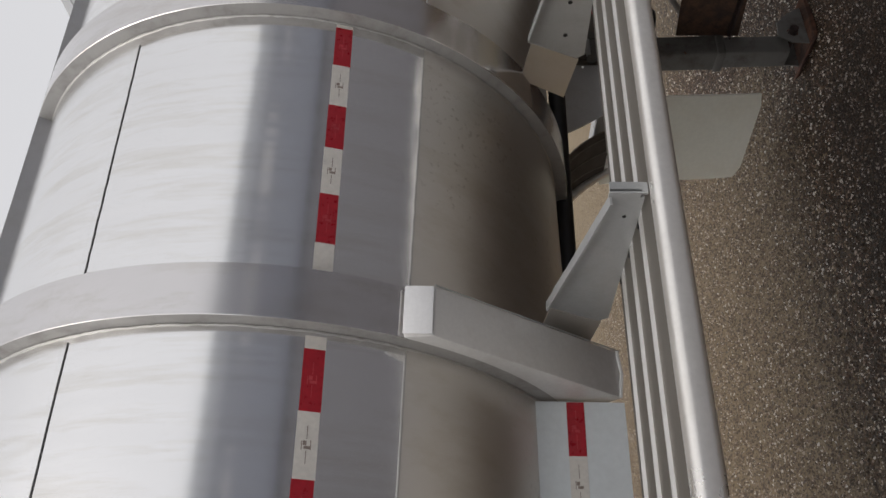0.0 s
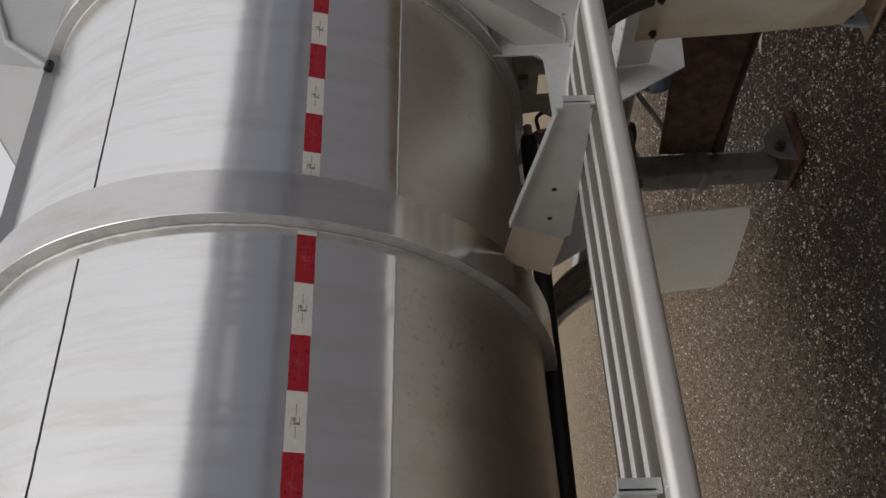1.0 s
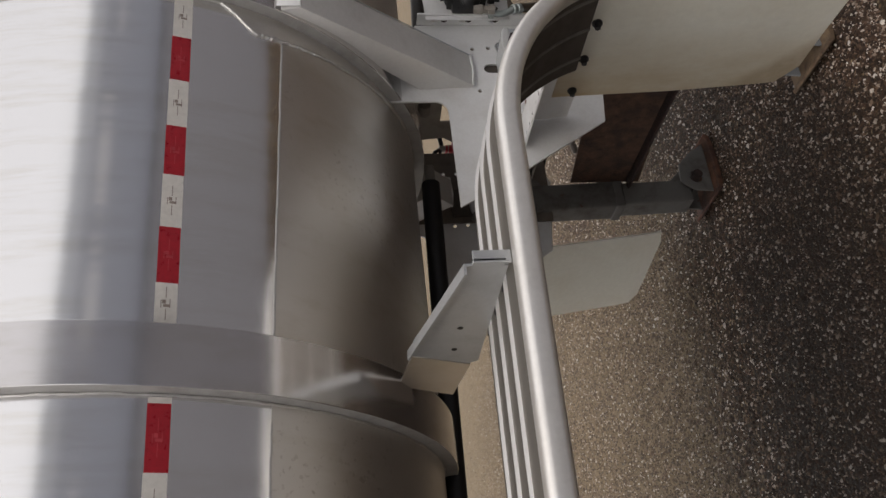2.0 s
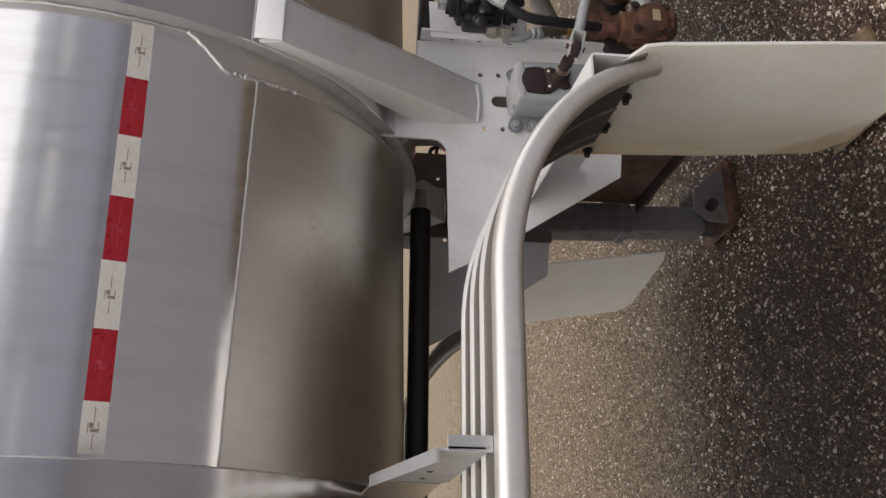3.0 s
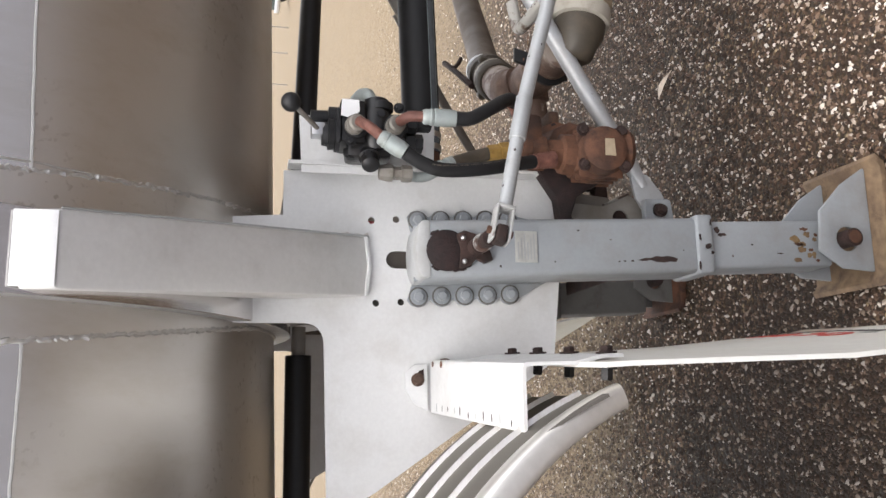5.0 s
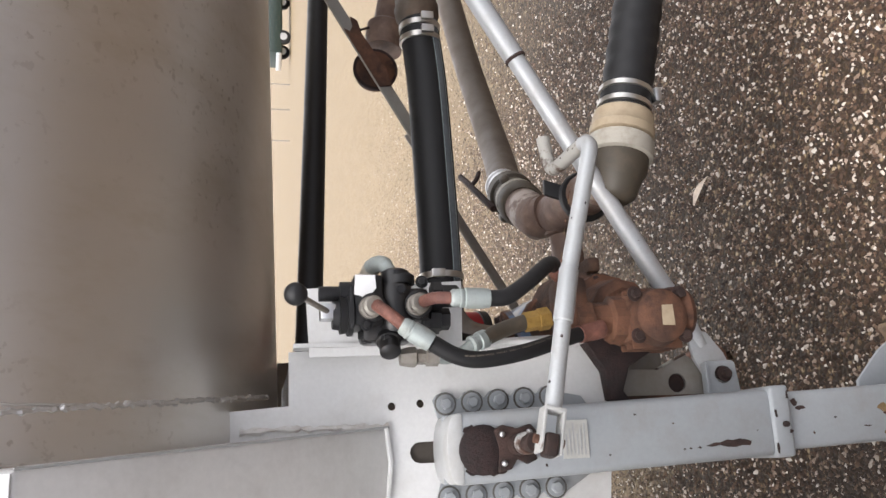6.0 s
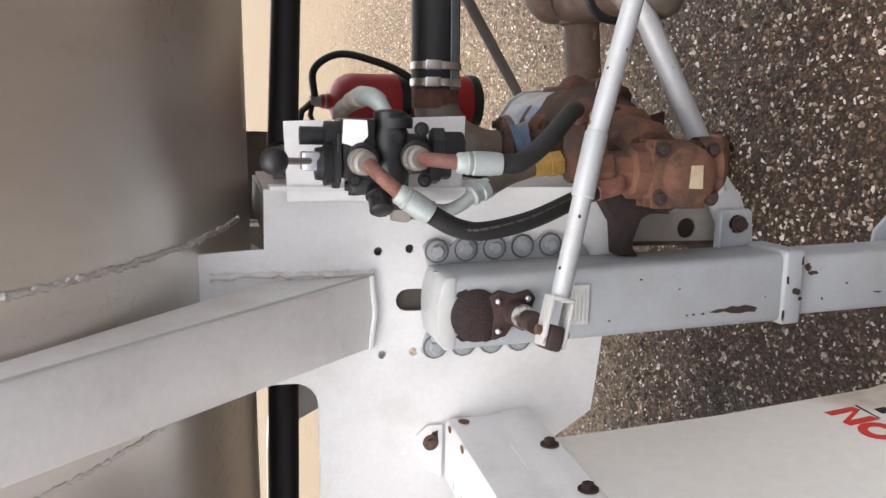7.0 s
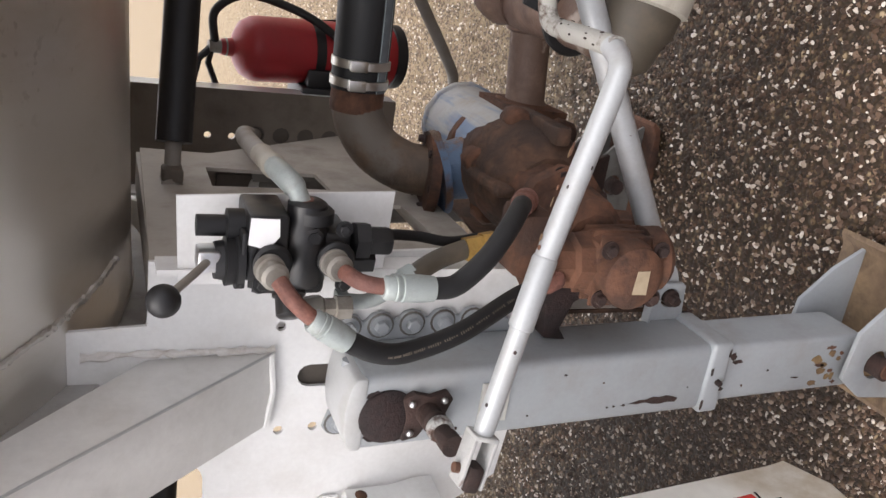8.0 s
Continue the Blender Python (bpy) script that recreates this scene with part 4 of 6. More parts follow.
# ---- landing legs ----
def build_leg(far):
    # the far leg's shade is painted into its darker grey
    GREY_LEG = LEG_SHADED_DIRTY if far else LEG_PAINT
    g = thing("landing_leg", "grey-painted square steel landing leg with chipped paint" if not far else "rust-stained landing leg on the opposite side, its shade painted in", "landing leg", "landing legs")

    def P(x, y, z):
        return (x + (1.2 - z) * 0.04, flip(y, far, 2.71), z)

    def post(x0, x1, y0, y1, z0, z1, bev, mat, name, label=""):
        bm = bmesh.new()
        vs = [[bm.verts.new(P(x, y, z)) for x, y in ((x0, y0), (x1, y0), (x1, y1), (x0, y1))] for z in (z0, z1)]
        for k in range(4):
            bm.faces.new((vs[0][k], vs[0][(k + 1) % 4], vs[1][(k + 1) % 4], vs[1][k]))
        bm.faces.new(vs[0][::-1])
        bm.faces.new(vs[1])
        bmesh.ops.recalc_face_normals(bm, faces=bm.faces[:])
        bmesh.ops.bevel(bm, geom=bm.edges[:], offset=bev, segments=3, profile=0.5, affect="EDGES")
        return part(name, bm, mat, g, label)

    post(3.330, 3.464, 2.135, 2.262, 0.49, 1.165, 0.014, GREY_LEG, "outer_tube")
    post(3.325, 3.470, 2.129, 2.266, 0.455, 0.50, 0.008, GREY_LEG, "collar", "worn collar at the tube mouth")
    post(3.338, 3.456, 2.143, 2.256, 0.12, 0.46, 0.010, GREY_LEG, "inner_tube")
    # rounded top cap
    bm = tube([P(3.333, 2.20, 1.165), P(3.461, 2.20, 1.165)], 0.012, 10)
    part("cap_bead", bm, GREY_LEG, g)
    dome = [P(3.332 + 0.130 * k / 10, 2.2, 1.170 + 0.014 * math.sin(math.pi * k / 10) ** 0.6) for k in range(11)]
    cap = [(q[0], q[2]) for q in dome] + [(P(3.462, 2.2, 1.150)[0], 1.150), (P(3.332, 2.2, 1.150)[0], 1.150)]
    part("top_cap", slab(cap, "y", *sorted((flip(2.132, far, 2.71), flip(2.262, far, 2.71))), 0.006), LEG_CAP, g, "pale domed top cover")
    # scalloped bolting flanges
    for side, xc in ((-1, 3.305), (1, 3.488)):
        pts = []
        for k in range(5):
            z = 1.155 - 0.056 * k
            pts += [(xc + side * 0.024 * math.cos(a) + (1.2 - z) * 0.04, z + 0.027 * math.sin(a)) for a in (radians(t) for t in (70, 35, 0, -35, -70))]
        pts += [(xc - side * 0.01 + 0.02, 0.86), (xc - side * 0.03 + 0.01, 0.84), (xc - side * 0.03, 1.17)]
        part("bolt_flange", slab(pts, "y", flip(2.268, far, 2.71), flip(2.258, far, 2.71), 0.0015), GREY_LEG, g)
        for k in range(5):
            z = 1.155 - 0.056 * k
            part("bolt", hexbolt((xc + (1.2 - z) * 0.04, flip(2.258, far, 2.71), z), (0, 1 if far else -1, 0), 0.0125, 0.014), GREY_LEG, g)
            if not far:
                part("grime_ring", lathe((xc + (1.2 - z) * 0.04, 2.2578, z), (xc + (1.2 - z) * 0.04, 2.0, z), [(0, 0.0235), (0.0008, 0.0228)], 14), LEG_SHADED_DIRTY, g, "grime round the bolt")
    if not far:
        # gear head, rusted
        part("gear_cover", lathe((3.395, 2.136, 1.114), (3.395, 2.0, 1.114), [(0, 0.047), (0.006, 0.047), (0.011, 0.039), (0.016, 0.012)], 22), RUST_BLACK, g, "dark rusted round gear cover")
        part("shaft_flange", slab([(3.352, 1.088), (3.358, 1.062), (3.376, 1.050), (3.366, 1.030), (3.374, 1.010), (3.400, 1.018), (3.425, 1.008), (3.440, 1.020), (3.432, 1.048), (3.440, 1.076), (3.430, 1.094), (3.395, 1.086)], "y", 2.135, 2.122, 0.003), RUST_DARK, g, "rusted shaft flange")
        for x, z in ((3.369, 1.077), (3.422, 1.079), (3.425, 1.025)):
            part("rivet", ball((x, 2.120, z), 0.006, 10), ZINC, g)
        part("shaft", lathe((3.402, 2.125, 1.050), (3.405, 1.99, 1.042), [(0, 0.020), (0.03, 0.020), (0.032, 0.015), (0.075, 0.015), (0.077, 0.018), (0.10, 0.018)], 20), RUST_DARK, g, "rusted crank shaft stub")
        part("name_plate", slab([(3.372, 0.903), (3.444, 0.903), (3.444, 0.955), (3.372, 0.955)], "y", 2.134, 2.1315), PLATE_GREY, g, "small grey data plate")
        bm = bmesh.new()
        for k in range(6):
            box((3.378, 2.1305, 0.909 + k * 0.0075), (3.438 - 0.010 * (k % 3), 2.1313, 0.912 + k * 0.0075), 0, bm)
        part("print", bm, BRACKET, g)
        part("scar", slab([(3.3835, 0.655), (3.3815, 0.64), (3.384, 0.622), (3.380, 0.606), (3.379, 0.588), (3.382, 0.572), (3.381, 0.556), (3.389, 0.551), (3.3925, 0.562), (3.3955, 0.578), (3.3925, 0.592), (3.3945, 0.606), (3.389, 0.622), (3.3895, 0.634), (3.386, 0.645)], "y", 2.1345, 2.1338), RUST_DARK, g, "rust-brown scrape through the paint")
        edge_chips = ((3.372, 0.497, 0.012, 0.004, 2.1285, RUST_DARK), (3.442, 0.492, 0.010, 0.004, 2.1285, RUST_DARK), (3.405, 0.462, 0.004, 0.006, 2.1285, RUST_DARK), (3.478, 0.462, 0.012, 0.003, 2.1285, RUST_DARK),
                (3.465, 0.44, 0.010, 0.010, 2.1425, RUST_DARK), (3.452, 0.425, 0.005, 0.012, 2.1425, RUST_DARK), (3.40, 0.40, 0.003, 0.003, 2.1425, RUST), (3.43, 0.345, 0.003, 0.004, 2.1425, RUST_DARK), (3.41, 0.27, 0.002, 0.012, 2.1425, RUST_DARK))
        rust_specks = tuple((3.395 + 0.013 * (j % 7), 0.165 + 0.017 * (j * 5 % 4) + 0.004 * (j % 3), 0.005 + 0.0025 * (j % 3), 0.007 + 0.003 * (j % 4), 2.1425, OCHRE if j % 3 else RUST) for j in range(13))
        paint_scars = ((3.381, 0.668, 0.0025, 0.005, 2.1345, RUST_DARK), (3.380, 0.687, 0.002, 0.004, 2.1345, RUST_DARK), (3.379, 0.701, 0.002, 0.003, 2.1345, RUST_DARK), (3.45, 0.80, 0.002, 0.004, 2.1345, RUST_DARK), (3.375, 0.86, 0.002, 0.003, 2.1345, RUST_DARK), (3.43, 0.72, 0.0015, 0.003, 2.1345, RUST), (3.41, 0.535, 0.002, 0.002, 2.1345, RUST_DARK), (3.362, 0.99, 0.004, 0.003, 2.1345, RUST_DARK),
                (3.360, 1.138, 0.016, 0.014, 2.1345, RUST_BLACK), (3.432, 1.140, 0.014, 0.013, 2.1345, RUST_BLACK), (3.355, 1.09, 0.010, 0.022, 2.1345, RUST_BLACK), (3.395, 1.152, 0.03, 0.009, 2.1345, RUST_BLACK))
        for k, (xx, zz, sx, sz, yy, m2) in enumerate(edge_chips + rust_specks + paint_scars):
            flake("paint_chip", (xx, yy, zz), sx, sz, m2, g, k)
        part("pin", rod((3.42, 2.12, 0.474), (3.42, 2.14, 0.474), 0.006, 10), RUST_DARK, g)
    # brace lug and foot
    part("lug", slab([(3.470, 0.485), (3.560, 0.495), (3.566, 0.503), (3.564, 0.566), (3.556, 0.572), (3.470, 0.572)], "y", flip(2.262, far, 2.71), flip(2.252, far, 2.71), 0.002, None, [circle_pts(3.535, 0.527, 0.019, 14)]), GREY_LEG, g, "pierced brace lug")
    y0, y1 = sorted((flip(2.240, far, 2.71), flip(2.262, far, 2.71)))
    part("lug_edge", box((3.472, y0, 0.568), (3.560, y1, 0.574), 0.002), GREY_LEG, g, "turned edge of the lug")
    part("lug_bolt", hexbolt((3.535, flip(2.252, far, 2.71), 0.525), (0, 1 if far else -1, 0), 0.011, 0.02), RUST_DARK, g)
    fx = 0.05 if far else 0.0
    for yy in (2.112, 2.275):
        part("foot_ear", slab([(x + fx, z) for x, z in ((3.365, 0.028), (3.632, 0.028), (3.585, 0.100), (3.515, 0.168), (3.415, 0.178), (3.372, 0.115))], "y", flip(yy, far, 2.71), flip(yy + 0.01, far, 2.71), 0.0015, None, [circle_pts(3.445 + fx, 0.098, 0.031, 16)]), GREY_LEG, g)
    part("axle", rod((3.445 + fx, flip(2.085, far, 2.71), 0.098), (3.445 + fx, flip(2.312, far, 2.71), 0.098), 0.0225, 18), RUST_DARK, g, "rusted pivot axle")
    part("axle_end", lathe((3.445 + fx, flip(2.086, far, 2.71), 0.098), (3.445 + fx, flip(1.9, far, 2.71), 0.098), [(0, 0.017), (0.004, 0.016)], 16), RUST, g)
    y0, y1 = sorted((flip(2.06, far, 2.71), flip(2.34, far, 2.71)))
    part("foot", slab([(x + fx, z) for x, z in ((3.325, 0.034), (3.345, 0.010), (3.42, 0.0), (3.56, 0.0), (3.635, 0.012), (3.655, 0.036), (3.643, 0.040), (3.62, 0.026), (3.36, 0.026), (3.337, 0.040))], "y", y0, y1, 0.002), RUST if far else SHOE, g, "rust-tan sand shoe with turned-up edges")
    return g


build_leg(False)
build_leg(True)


# ---- rusty channel between the legs ----
tie = thing("cross_channel", "rusted steel channel joining the two landing legs", "cross member")
part("web", slab([(2.29, 0.445), (3.16, 0.375), (3.16, 0.70), (2.62, 0.745), (2.29, 0.77)], "x", 3.488, 3.496, 0.001), RUST_SCALE, tie)
part("flange", box((3.436, 2.29, 0.430), (3.488, 3.14, 0.440), 0.002), RUST_DARK, tie)
part("rim", tube([(3.497, 2.285, 0.50), (3.502, 2.40, 0.545), (3.502, 2.52, 0.60), (3.497, 2.66, 0.655)], 0.004, 6, None, 4), GRIP, tie, "rust-eaten pale rim")
end = part("end_plate", slab([(3.485, 0.76), (3.555, 0.75), (3.552, 0.665), (3.585, 0.592), (3.560, 0.552), (3.489, 0.549)], "y", 2.294, 2.302, 0.001, None, [circle_pts(3.522, 0.617, 0.021, 16)]), FRAME, tie, "grey end plate with a round hole")
# a rusted tube end, added dark so that the hole looks shaded
part("pin", lathe((3.522, 2.303, 0.617), (3.522, 2.5, 0.617), [(0, 0.012), (0.002, 0.024), (0.05, 0.024)], 14), RUST_DARK, end, "dark rusted tube end behind the hole")
part("rim", tube([(3.553, 2.291, 0.665), (3.57, 2.291, 0.628), (3.586, 2.291, 0.592)], 0.003, 6), GRIP, end, "pale worn rim")

# ---- mud flaps and their arms ----
def flap_at(u, t, far):
    """A point's x and y on the flap's back: u across it, t from its top to its foot."""
    if far:
        y = 1.50 + 0.63 * u
        return 3.13 + 0.20 * t + 0.14 * (y - 1.5), y
    w = max(0.0, 1 - t / 0.5)
    y0 = 1.482 + 0.05 * w
    y = y0 + (2.13 - y0) * u
    return 3.078 + 0.0806 * t + 0.027 * w + (0.083 - 0.018 * w) * (y - 1.5) + 0.012 * math.sin(3 * u) * t, y


def build_flap(far):
    f = thing("mud_flap", "stained white plastic mud flap hanging from the fender end", "mud flap", "mud flaps")
    bm = bmesh.new()
    rows = []
    nz, ny = 10, 8
    for i in range(nz + 1):
        t = i / nz
        z = 1.06 - (0.92 if far else 0.87) * t
        row = []
        for k in range(ny + 1):
            u = k / ny
            xx, y = flap_at(u, t, far)
            zz = z
            if i == 0:
                zz = 1.015 if k == 0 else 1.045
            if i == nz:
                zz = z + ((0.03 if far else 0.07) if k == 0 else (0.02 if far else 0.05) if k == ny else 0.0)
            row.append(bm.verts.new((xx, flip(y, far, 2.74 + 0.085 * t), zz)))
        rows.append(row)
    fs = [bm.faces.new((rows[i][k], rows[i + 1][k], rows[i + 1][k + 1], rows[i][k + 1])) for i in range(nz) for k in range(ny)]
    ext = bmesh.ops.extrude_face_region(bm, geom=fs)
    bmesh.ops.translate(bm, vec=(0.008, 0, 0), verts=[v for v in ext["geom"] if isinstance(v, bmesh.types.BMVert)])
    bmesh.ops.recalc_face_normals(bm, faces=bm.faces[:])
    for q in bm.faces:
        q.material_index = 1 if q.normal.x < -0.5 else 0
    sheet = part("sheet", bm, FLAP, f)
    sheet.data.materials.append(FLAP_BACK)
    for y in (1.604, 1.765, 1.931, 2.095):
        xb = (3.14 if far else 3.107) + (0.14 if far else 0.068) * (y - 1.5)
        part("bolt", hexbolt((xb, flip(y, far, 2.745), 0.982), (-1, 0, 0.1), 0.010, 0.022), BLACK, f)
    if not far:
        def mark(quad, ink, label):
            """A flat patch of ink on the sheet's front; quad: its (y, z) corners."""
            bm = bmesh.new()
            vs = [[bm.verts.new((0.0085 + d + flap_at((a - 1.482) / 0.648, (1.06 - c) / 0.87, False)[0], a, c)) for a, c in quad] for d in (0.0, 0.0008)]
            bm.faces.new(vs[0])
            bm.faces.new(vs[1])
            for i in range(4):
                bm.faces.new((vs[0][i], vs[0][(i + 1) % 4], vs[1][(i + 1) % 4], vs[1][i]))
            bmesh.ops.recalc_face_normals(bm, faces=bm.faces[:])
            part("print", bm, ink, f, label, 0)

        # plain red shapes over a black rule and a row of black bars
        y = 2.066
        mark(((y, 0.434), (y - 0.017, 0.430), (y - 0.015, 0.366), (y + 0.002, 0.370)), RED_INK, "red printed block")
        mark(((y - 0.047, 0.432), (y - 0.064, 0.428), (y - 0.062, 0.364), (y - 0.045, 0.368)), RED_INK, "red printed block")
        mark(((y - 0.0155, 0.381), (y - 0.0155, 0.3665), (y - 0.0465, 0.415), (y - 0.0465, 0.431)), RED_INK, "red printed block")
        for yc, first, last in ((1.967, 0, 16), (1.888, 3, 14), (1.809, 0, 16)):
            for k in range(first, last):
                a0, a1 = 2 * math.pi * k / 16, 2 * math.pi * (k + 1) / 16
                mark(((yc + 0.034 * math.cos(a0), 0.399 + 0.034 * math.sin(a0)), (yc + 0.034 * math.cos(a1), 0.399 + 0.034 * math.sin(a1)), (yc + 0.018 * math.cos(a1), 0.399 + 0.017 * math.sin(a1)), (yc + 0.018 * math.cos(a0), 0.399 + 0.017 * math.sin(a0))), RED_INK, "")
        mark(((2.071, 0.3615), (1.74, 0.3615), (1.74, 0.357), (2.071, 0.357)), BLACK, "thin black rule")
        for k in range(9):
            y = 2.044 - 0.033 * k
            mark(((y, 0.341), (y - 0.022, 0.341), (y - 0.022, 0.318), (y, 0.318)), BLACK, "black printed bar")
    return f


build_flap(False)
build_flap(True)


def build_arm(far):
    a = thing("flap_arm", "white folded steel arm carrying the mud flap", "bracket", "flap arms")
    ends = ((2.262, 3.156, 3.040, 1.122), (1.585, 3.114, 3.012, 1.124))

    def on_arm(y, u=0.0, dz=0.0):
        """A point over the arm: u from its front edge (0) to its flap edge (1)."""
        t = (2.262 - y) / (2.262 - 1.585)
        xa, xb, z = (p + (q - p) * t for p, q in zip(ends[0][1:], ends[1][1:]))
        return (xb + (xa - xb) * u, flip(y, far, 2.74), z + 0.006 + dz)

    bm = bmesh.new()
    rows = []
    for y, xa, xb, z in ends:
        loop = [(xb, z), (xb + 0.002, z + 0.006), (xa - 0.008, z + 0.006), (xa - 0.002, z + 0.005), (xa + 0.003, z + 0.002), (xa + 0.005, z - 0.004), (xa + 0.006, z - 0.080), (xa + 0.009, z - 0.096), (xa + 0.015, z - 0.118), (xa + 0.017, z - 0.130), (xa + 0.018, z - 0.162), (xa + 0.012, z - 0.162), (xa + 0.011, z - 0.131), (xa + 0.009, z - 0.121), (xa + 0.003, z - 0.099), (xa + 0.000, z - 0.082), (xa - 0.001, z - 0.002), (xa - 0.006, z)]
        rows.append([bm.verts.new((x, flip(y, far, 2.74), zz)) for x, zz in loop])
    n = len(rows[0])
    for k in range(n):
        bm.faces.new((rows[0][k], rows[0][(k + 1) % n], rows[1][(k + 1) % n], rows[1][k]))
    bm.faces.new(rows[0][::-1])
    bm.faces.new(rows[1])
    bmesh.ops.recalc_face_normals(bm, faces=bm.faces[:])
    part("angle", bm, WHITE_PLATE, a, "", 30)
    tab = [(3.045, 1.135), (3.150, 1.135), (3.150, 1.165), (3.132, 1.186), (3.095, 1.186), (3.060, 1.165)]
    part("tab", slab(tab, "y", flip(2.268, far, 2.74), flip(2.262, far, 2.74), 0.001), WHITE_PLATE, a)
    part("tab_bolt", hexbolt((3.116, flip(2.262, far, 2.74), 1.158), (0, 1 if far else -1, 0), 0.010, 0.012), RUST_PAINT, a, "rust-stained bolt")
    part("tab_rust", flake_mesh((3.128, flip(2.2615, far, 2.74), 1.150), 0.014, 0.010, 3), RUST_DARK, a, "rust run below the bolt")
    # bolts and rust spots on the face towards the leg
    for y in (1.604, 1.765, 1.931, 2.095):
        q = on_arm(y, 1.0, 0.0)
        part("bolt", hexbolt((q[0] + 0.018, q[1], 0.982), (1, 0, 0.03), 0.011, 0.011), RUST_DARK, a)
    for k, (y, dz, sz) in enumerate(((2.243, -0.030, 0.014), (2.150, 0.0, 0.010), (2.235, 0.0, 0.009))):
        q = on_arm(y, 0.96 if dz == 0 else 1.0, dz)
        part("rust_spot", ball((q[0] + (0.006 if dz else 0), q[1], q[2]), sz, 9, None, (0.16, 1.0, 0.8) if dz else (0.8, 1.2, 0.12)), RUST, a)
    # long scars in the paint where the fender's ribs rub
    rg = random.Random(11)
    for k in range(11):
        y = 2.20 - 0.055 * k + rg.uniform(-0.006, 0.006)
        q = on_arm(y, 0.10 + rg.uniform(0, 0.05))
        part("scar", ball(q, rg.uniform(0.004, 0.0065), 8, None, (rg.uniform(1.2, 2.2), 0.6, 0.16)), RUST_DARK if k % 3 else BRACKET, a)
    return a


build_arm(False)
build_arm(True)

# ---- under the barrel: pipes and the cross member ----
pipe = thing("air_pipe", "long black pipe slung under the barrel", "pipe")
part("tube", tube([(-3.0, 2.71, 1.405), (1.0, 2.71, 1.405), (3.2, 2.72, 1.404)], 0.036, 18), BLACK, pipe)
part("end_fitting", lathe((3.2, 2.72, 1.404), (3.4, 2.72, 1.404), [(0, 0.02), (0.08, 0.02)], 12), FRAME, pipe)

ram = thing("black_cylinder", "black cylinder with a grey rod end under the barrel", "cylinder")
part("barrel", tube([(3.66, 2.745, 1.401), (4.4, 3.011, 1.362), (6.4, 3.73, 1.26)], 0.035, 18), BLACK, ram)
part("rod", tube([(3.57, 2.715, 1.405), (3.68, 2.752, 1.401)], 0.016, 14), FRAME, ram, "grey rod end")
part("eye", lathe((3.575, 2.69, 1.405), (3.575, 2.75, 1.405), [(0, 0.026), (0.055, 0.026)], 16), FRAME, ram)

beam = thing("cross_member", "pale painted cross member joining the mounting plates", "cross member")
holes = [[(2.69, 1.09), (2.80, 1.10), (2.82, 1.33), (2.69, 1.33)], [(2.44, 0.955), (2.60, 0.965), (2.60, 1.035), (2.46, 1.035)]]
part("web", slab([(2.280, 0.88), (3.18, 0.88), (3.18, 0.93), (2.93, 1.31), (2.95, 1.455), (2.280, 1.465)], "x", 3.582, 3.59, 0, None, holes), SHADED_DIRTY_PAINT, beam)
part("top_flange", box((3.50, 2.281, 1.455), (3.581, 2.945, 1.463)), SHADED_DIRTY_PAINT, beam, "", 0)
part("bottom_flange", box((3.50, 2.281, 0.882), (3.581, 3.17, 0.889)), SHADED_DIRTY_PAINT, beam, "", 0)
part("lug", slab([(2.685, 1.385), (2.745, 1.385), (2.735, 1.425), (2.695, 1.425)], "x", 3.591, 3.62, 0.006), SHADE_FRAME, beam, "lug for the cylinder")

# covers the far mounting plate; the shade there is put into its colour
web = thing("inner_bracket", "bracket plate with a row of round holes, shade painted into its brown", "bracket")
hl = [circle_pts(3.574, z, 0.022, 12) for z in (1.165, 1.101, 1.037, 0.973)] + [circle_pts(3.567, z, 0.009, 8) for z in (1.286, 1.226)]
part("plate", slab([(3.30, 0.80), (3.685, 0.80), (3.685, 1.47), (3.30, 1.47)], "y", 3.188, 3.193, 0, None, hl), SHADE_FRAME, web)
# an added dark plate, so that the large holes look shaded
part("backing", box((3.545, 3.1935, 0.93), (3.61, 3.2005, 1.20)), GRIME_AND_SHADE, web, "dark plate added to shade the large holes", 0)
# the sunlit look of this edge is put into its pale colour
part("top_flange", box((3.680, 3.1935, 0.80), (3.685, 3.26, 1.47)), SKIRT, web, "turned-over edge, sunlight painted in as a pale tone", 0)

# ---- crank handle ----
crank = thing("crank_handle", "silver-painted steel crank handle with chipped paint", "crank handle")
c0, c1, c2, c3 = Vector((3.425, 1.972, 1.034)), Vector((3.71, 2.010, 0.963)), Vector((4.002, 2.052, 0.872)), Vector((4.006, 2.292, 0.876))
d01 = (c1 - c0).normalized()
part("inner_tube", tube([c0 + d01 * 0.035, c1], 0.0155, 18), SILVER_PAINT, crank)
part("sleeve", lathe(c1 - d01 * 0.10, c1 + d01, [(0, 0.0165), (0.002, 0.0185), (0.105, 0.0185), (0.108, 0.0165)], 18), SILVER_PAINT, crank)
u12, u23 = (c2 - c1).normalized(), (c3 - c2).normalized()
part("outer_tube", tube([c1, c1 + u12 * 0.12, c2 - u12 * 0.050, c2 - u12 * 0.016 + u23 * 0.012, c2 + u23 * 0.045], 0.0165, 18, None, 5), SILVER_PAINT, crank)
part("grip", tube([c2 + u23 * 0.03, c2 + u23 * 0.10, c3 - u23 * 0.040, c3 + Vector((0.010, -0.010, 0.002)), c3 + Vector((0.040, 0.0, 0.006)), c3 + Vector((0.085, 0.002, 0.012))], 0.0155, 16, None, 5), GRIP, crank, "bent hand grip with peeling pale paint over rust")
yoke = bmesh.new()
side = d01.cross(Vector((0, 0, 1))).normalized()
upv = side.cross(d01).normalized()
